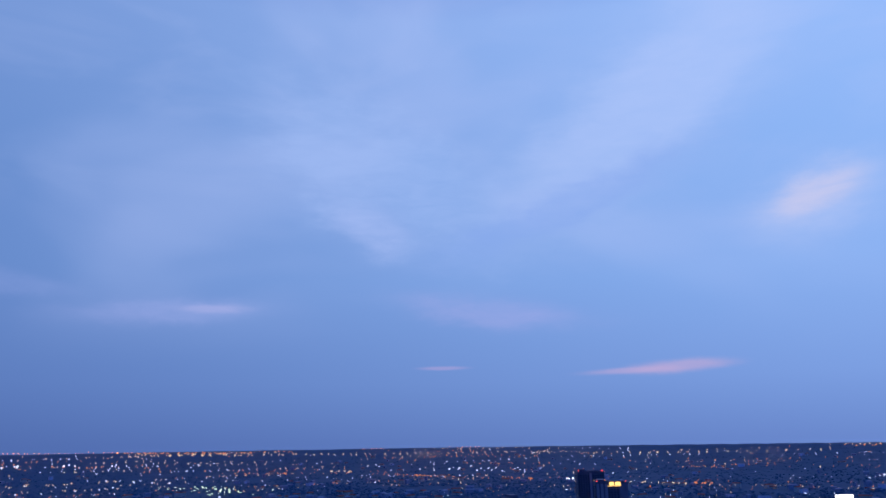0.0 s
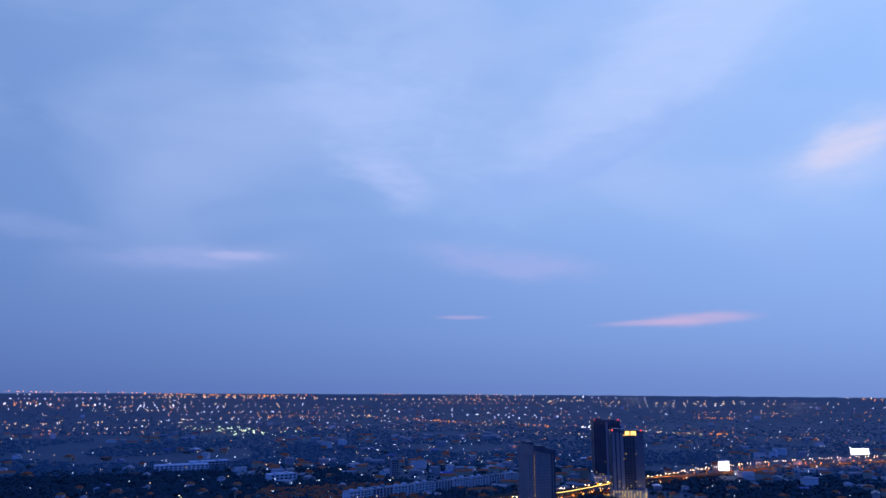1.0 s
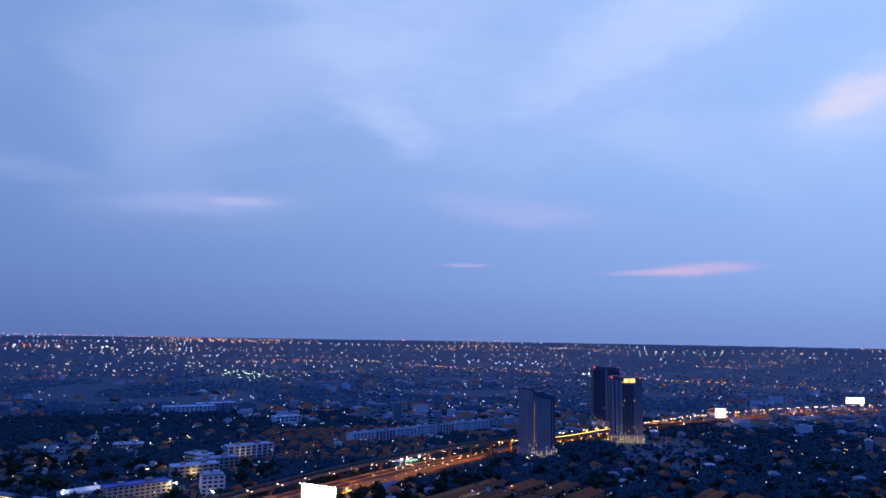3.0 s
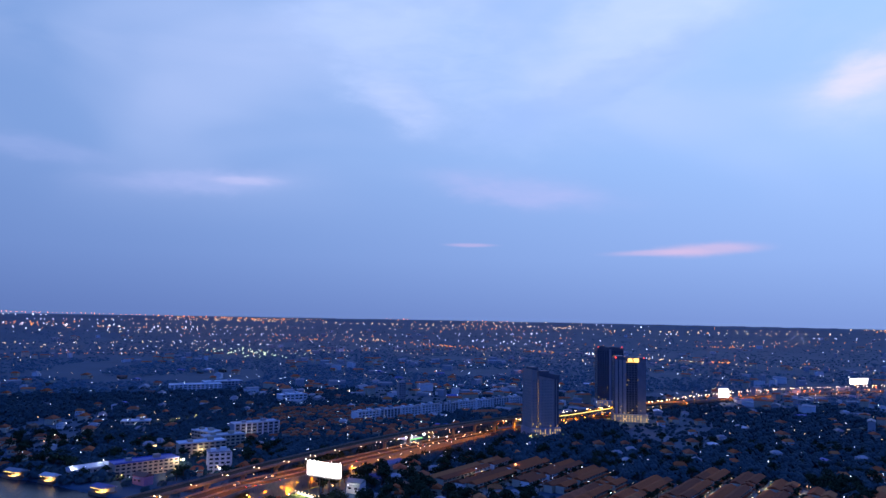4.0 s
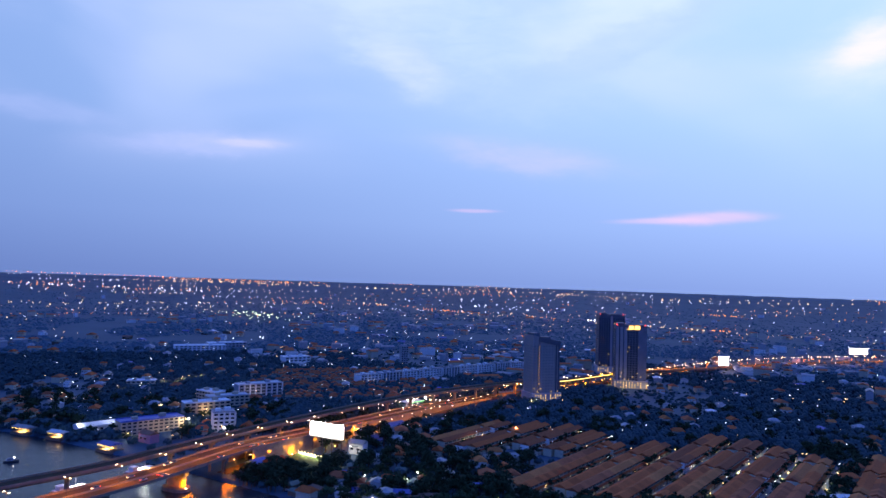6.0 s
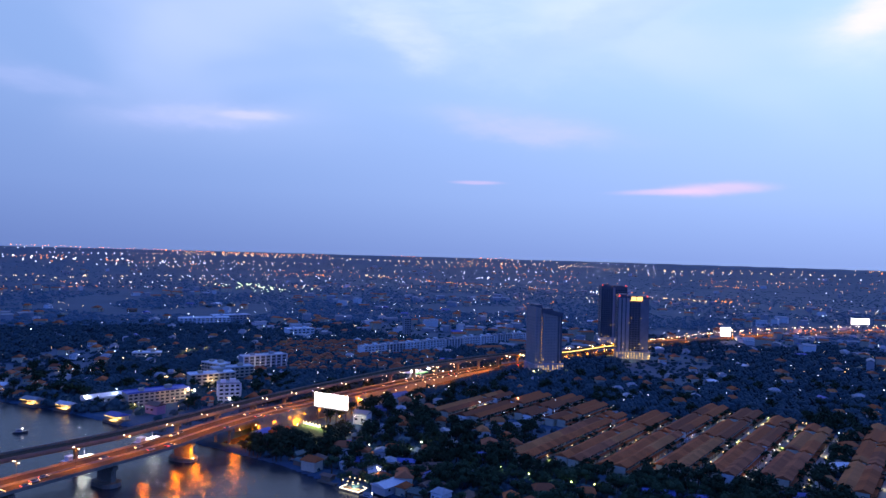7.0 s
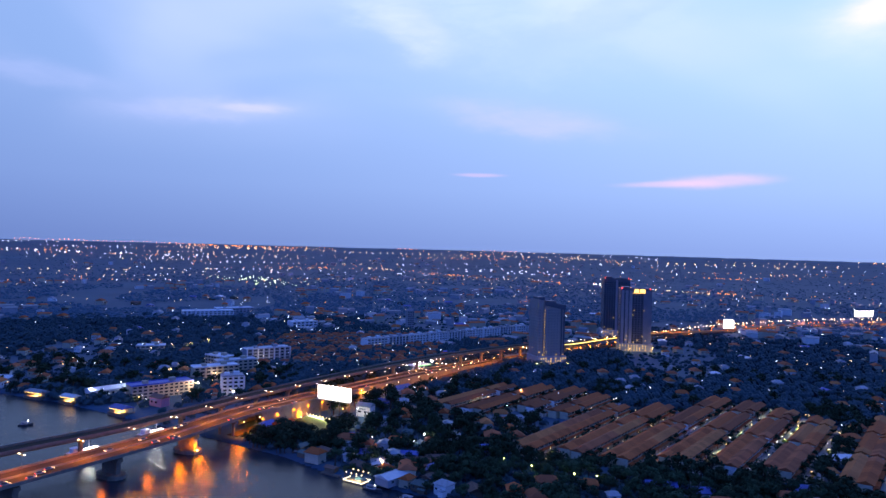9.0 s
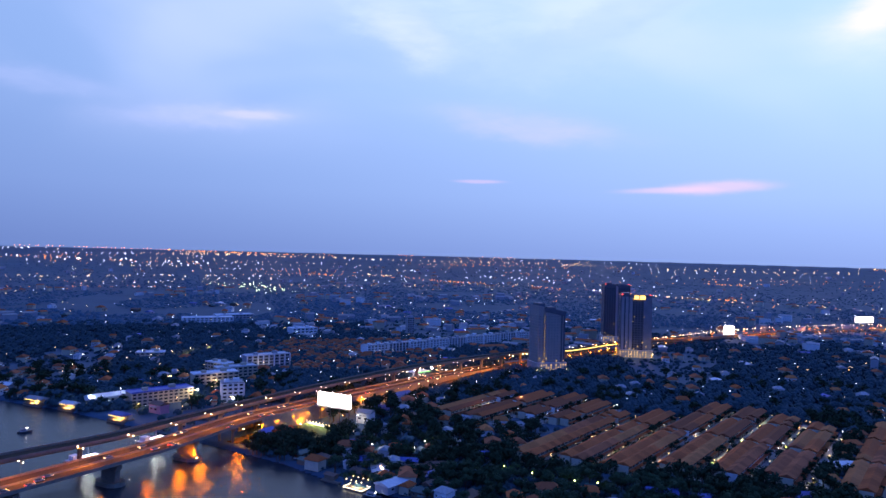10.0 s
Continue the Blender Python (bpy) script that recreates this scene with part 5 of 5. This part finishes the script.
# lamp posts added as fill, to brighten walls and yards that came out dark
for x, y, h, w, c in ((-232, 540, 6, 1500, (1.0, 0.75, 0.45)), (-212, 566, 6, 1500, (1.0, 0.75, 0.45)), (-204, 584, 9, 3000, (1.0, 0.85, 0.6)), (-205, 640, 7, 1300, (1.0, 0.8, 0.5)), (-196, 664, 7, 1300, (1.0, 0.8, 0.5)), (-226, 688, 7, 1200, (1.0, 0.8, 0.5)), (-170, 570, 7, 700, (1.0, 0.85, 0.6)), (-188, 745, 7, 1300, (1.0, 0.8, 0.5)),
                      (-278, 558, 8, 1600, (0.95, 1.0, 1.0)), (-262, 575, 10, 900, (0.95, 1.0, 1.0)), (104, 752, 5, 2200, (1.0, 0.72, 0.32)), (138, 760, 5, 2200, (1.0, 0.72, 0.32)),
                      (238, 879, 6, 3500, (1.0, 0.72, 0.32)), (268, 884, 6, 3500, (1.0, 0.72, 0.32)), (-60, 517, 7, 1400, (1.0, 0.95, 0.85)), (-72, 524, 5, 1500, (1.0, 0.9, 0.7)),
                      (-52, 418, 5, 700, (1.0, 0.9, 0.75)), (-33, 404, 5, 700, (1.0, 0.8, 0.5)), (-15, 440, 6, 700, (0.95, 1.0, 1.0)), (-42, 446, 6, 900, (0.95, 1.0, 1.0)), (-2, 396, 5, 500, (1.0, 0.9, 0.75)),
                      (-9, 456, 6, 700, (0.95, 1.0, 1.0)), (40, 570, 7, 1500, (1.0, 0.9, 0.7)), (70, 600, 7, 1500, (1.0, 0.9, 0.7))):
    t = Shape().tube((x, y, 0), (x, y, h), 0.09, 0.06).make("yard_lamp", DARKSTEEL)
    Shape().bead(x, y, h + 0.15, 0.42).make("head", DOT_WARM if c[2] < 0.8 else DOT_WHITE, t)
    d = bpy.data.lights.new("lamp", "POINT")
    d.energy, d.color, d.shadow_soft_size = w, c, 0.4
    o = new("lamp", d)
    o.parent = t
    o.location = (x + 0.3, y - 0.9, h - 0.2)
    tagged(t, "lamp post added to brighten the walls beside it", "lamp post", "lamps in the yards")

# glowing strip added for the far flyover's lit edge, and the lamps beneath it
k0 = min(range(len(VIADUCT)), key=lambda i: (VIADUCT[i].x - 150) ** 2 + (VIADUCT[i].y - 862) ** 2)
k1 = min(range(len(VIADUCT)), key=lambda i: (VIADUCT[i].x - 236) ** 2 + (VIADUCT[i].y - 950) ** 2)
tagged(Shape().sweep(VIADUCT[k0:k1], strip(6.05, 6.3, 0.2, 0.9)).make("parapet_light", LIT_YELLOW), "glowing strip added for the yellow-lit edge of the flyover", "light strip")
for k in range(k0, k1, 3):
    p = VIADUCT[k]
    d = VIADUCT[k + 1] - p
    x, y = p.x + d.y * 1.9, p.y - d.x * 1.9
    t = Shape().tube((x, y, 0), (x, y, 7), 0.1, 0.08).make("street_lamp", DARKSTEEL)
    Shape().bead(x, y, 7.2, 0.8).make("head", DOT_ORANGE, t)
    lamp_under(t, x, y, 6.8, SODIUM, 5000, 1.5)
    tagged(t, "street lamp with orange head under the flyover", "street lamp", "lamps under the flyover")

# ---------------------------------------------------------------- vehicles on the bridge


def car(body_mat):
    t = Shape().add([(-2.2, -0.85, 0.35), (2.2, -0.85, 0.35), (2.2, 0.85, 0.35), (-2.2, 0.85, 0.35), (-2.15, -0.85, 0.95), (2.05, -0.85, 0.85), (2.05, 0.85, 0.85), (-2.15, 0.85, 0.95)],
                    [(3, 2, 1, 0), (4, 5, 6, 7), (0, 1, 5, 4), (1, 2, 6, 5), (2, 3, 7, 6), (3, 0, 4, 7)]).make("car", body_mat)
    Shape().add([(-1.6, -0.78, 0.93), (1.1, -0.78, 0.88), (1.1, 0.78, 0.88), (-1.6, 0.78, 0.93), (-1.2, -0.65, 1.45), (0.4, -0.65, 1.45), (0.4, 0.65, 1.45), (-1.2, 0.65, 1.45)],
                [(4, 5, 6, 7), (0, 1, 5, 4), (1, 2, 6, 5), (2, 3, 7, 6), (3, 0, 4, 7)]).make("cabin", GLASS, t)
    for a in (-1.35, 1.35):
        for b in (-0.8, 0.8):
            Shape().tube((a, b - 0.1, 0.33), (a, b + 0.1, 0.33), 0.33, 0.33, 10).make("wheel", RUBBER, t)
    for b in (-0.6, 0.6):
        Shape().bead(2.2, b, 0.65, 0.3).make("headlight", DOT_WARM, t)
        Shape().bead(-2.22, b, 0.75, 0.22).make("tail_light", DOT_RED, t)
    return tagged(t, "small saloon car with lights on", "car", "cars on the bridge")


auto = car(CARPAINT)
spots = []
for k in range(44):
    i = rnd.randrange(22, len(ROAD) - 4)
    lane = rnd.choice((-8.2, -5.2, -2.4, 2.4, 5.2, 8.2))
    rz = heading(ROAD, i)
    a = radians(rz)
    slope_z = ROAD[i].z + 0.07
    spots.append((ROAD[i].x + math.sin(a) * lane, ROAD[i].y - math.cos(a) * lane, slope_z, rz + (180 if lane < 0 else 0), 1.0))
for k in range(34):
    i = rnd.randrange(1, len(ROAD2) - 2)
    lane = rnd.choice((-8, -4, 4, 8))
    rz = heading(ROAD2, i)
    a = radians(rz)
    spots.append((ROAD2[i].x + math.sin(a) * lane, ROAD2[i].y - math.cos(a) * lane, 0.51, rz + (180 if lane < 0 else 0), 1.0))
place(auto, spots)
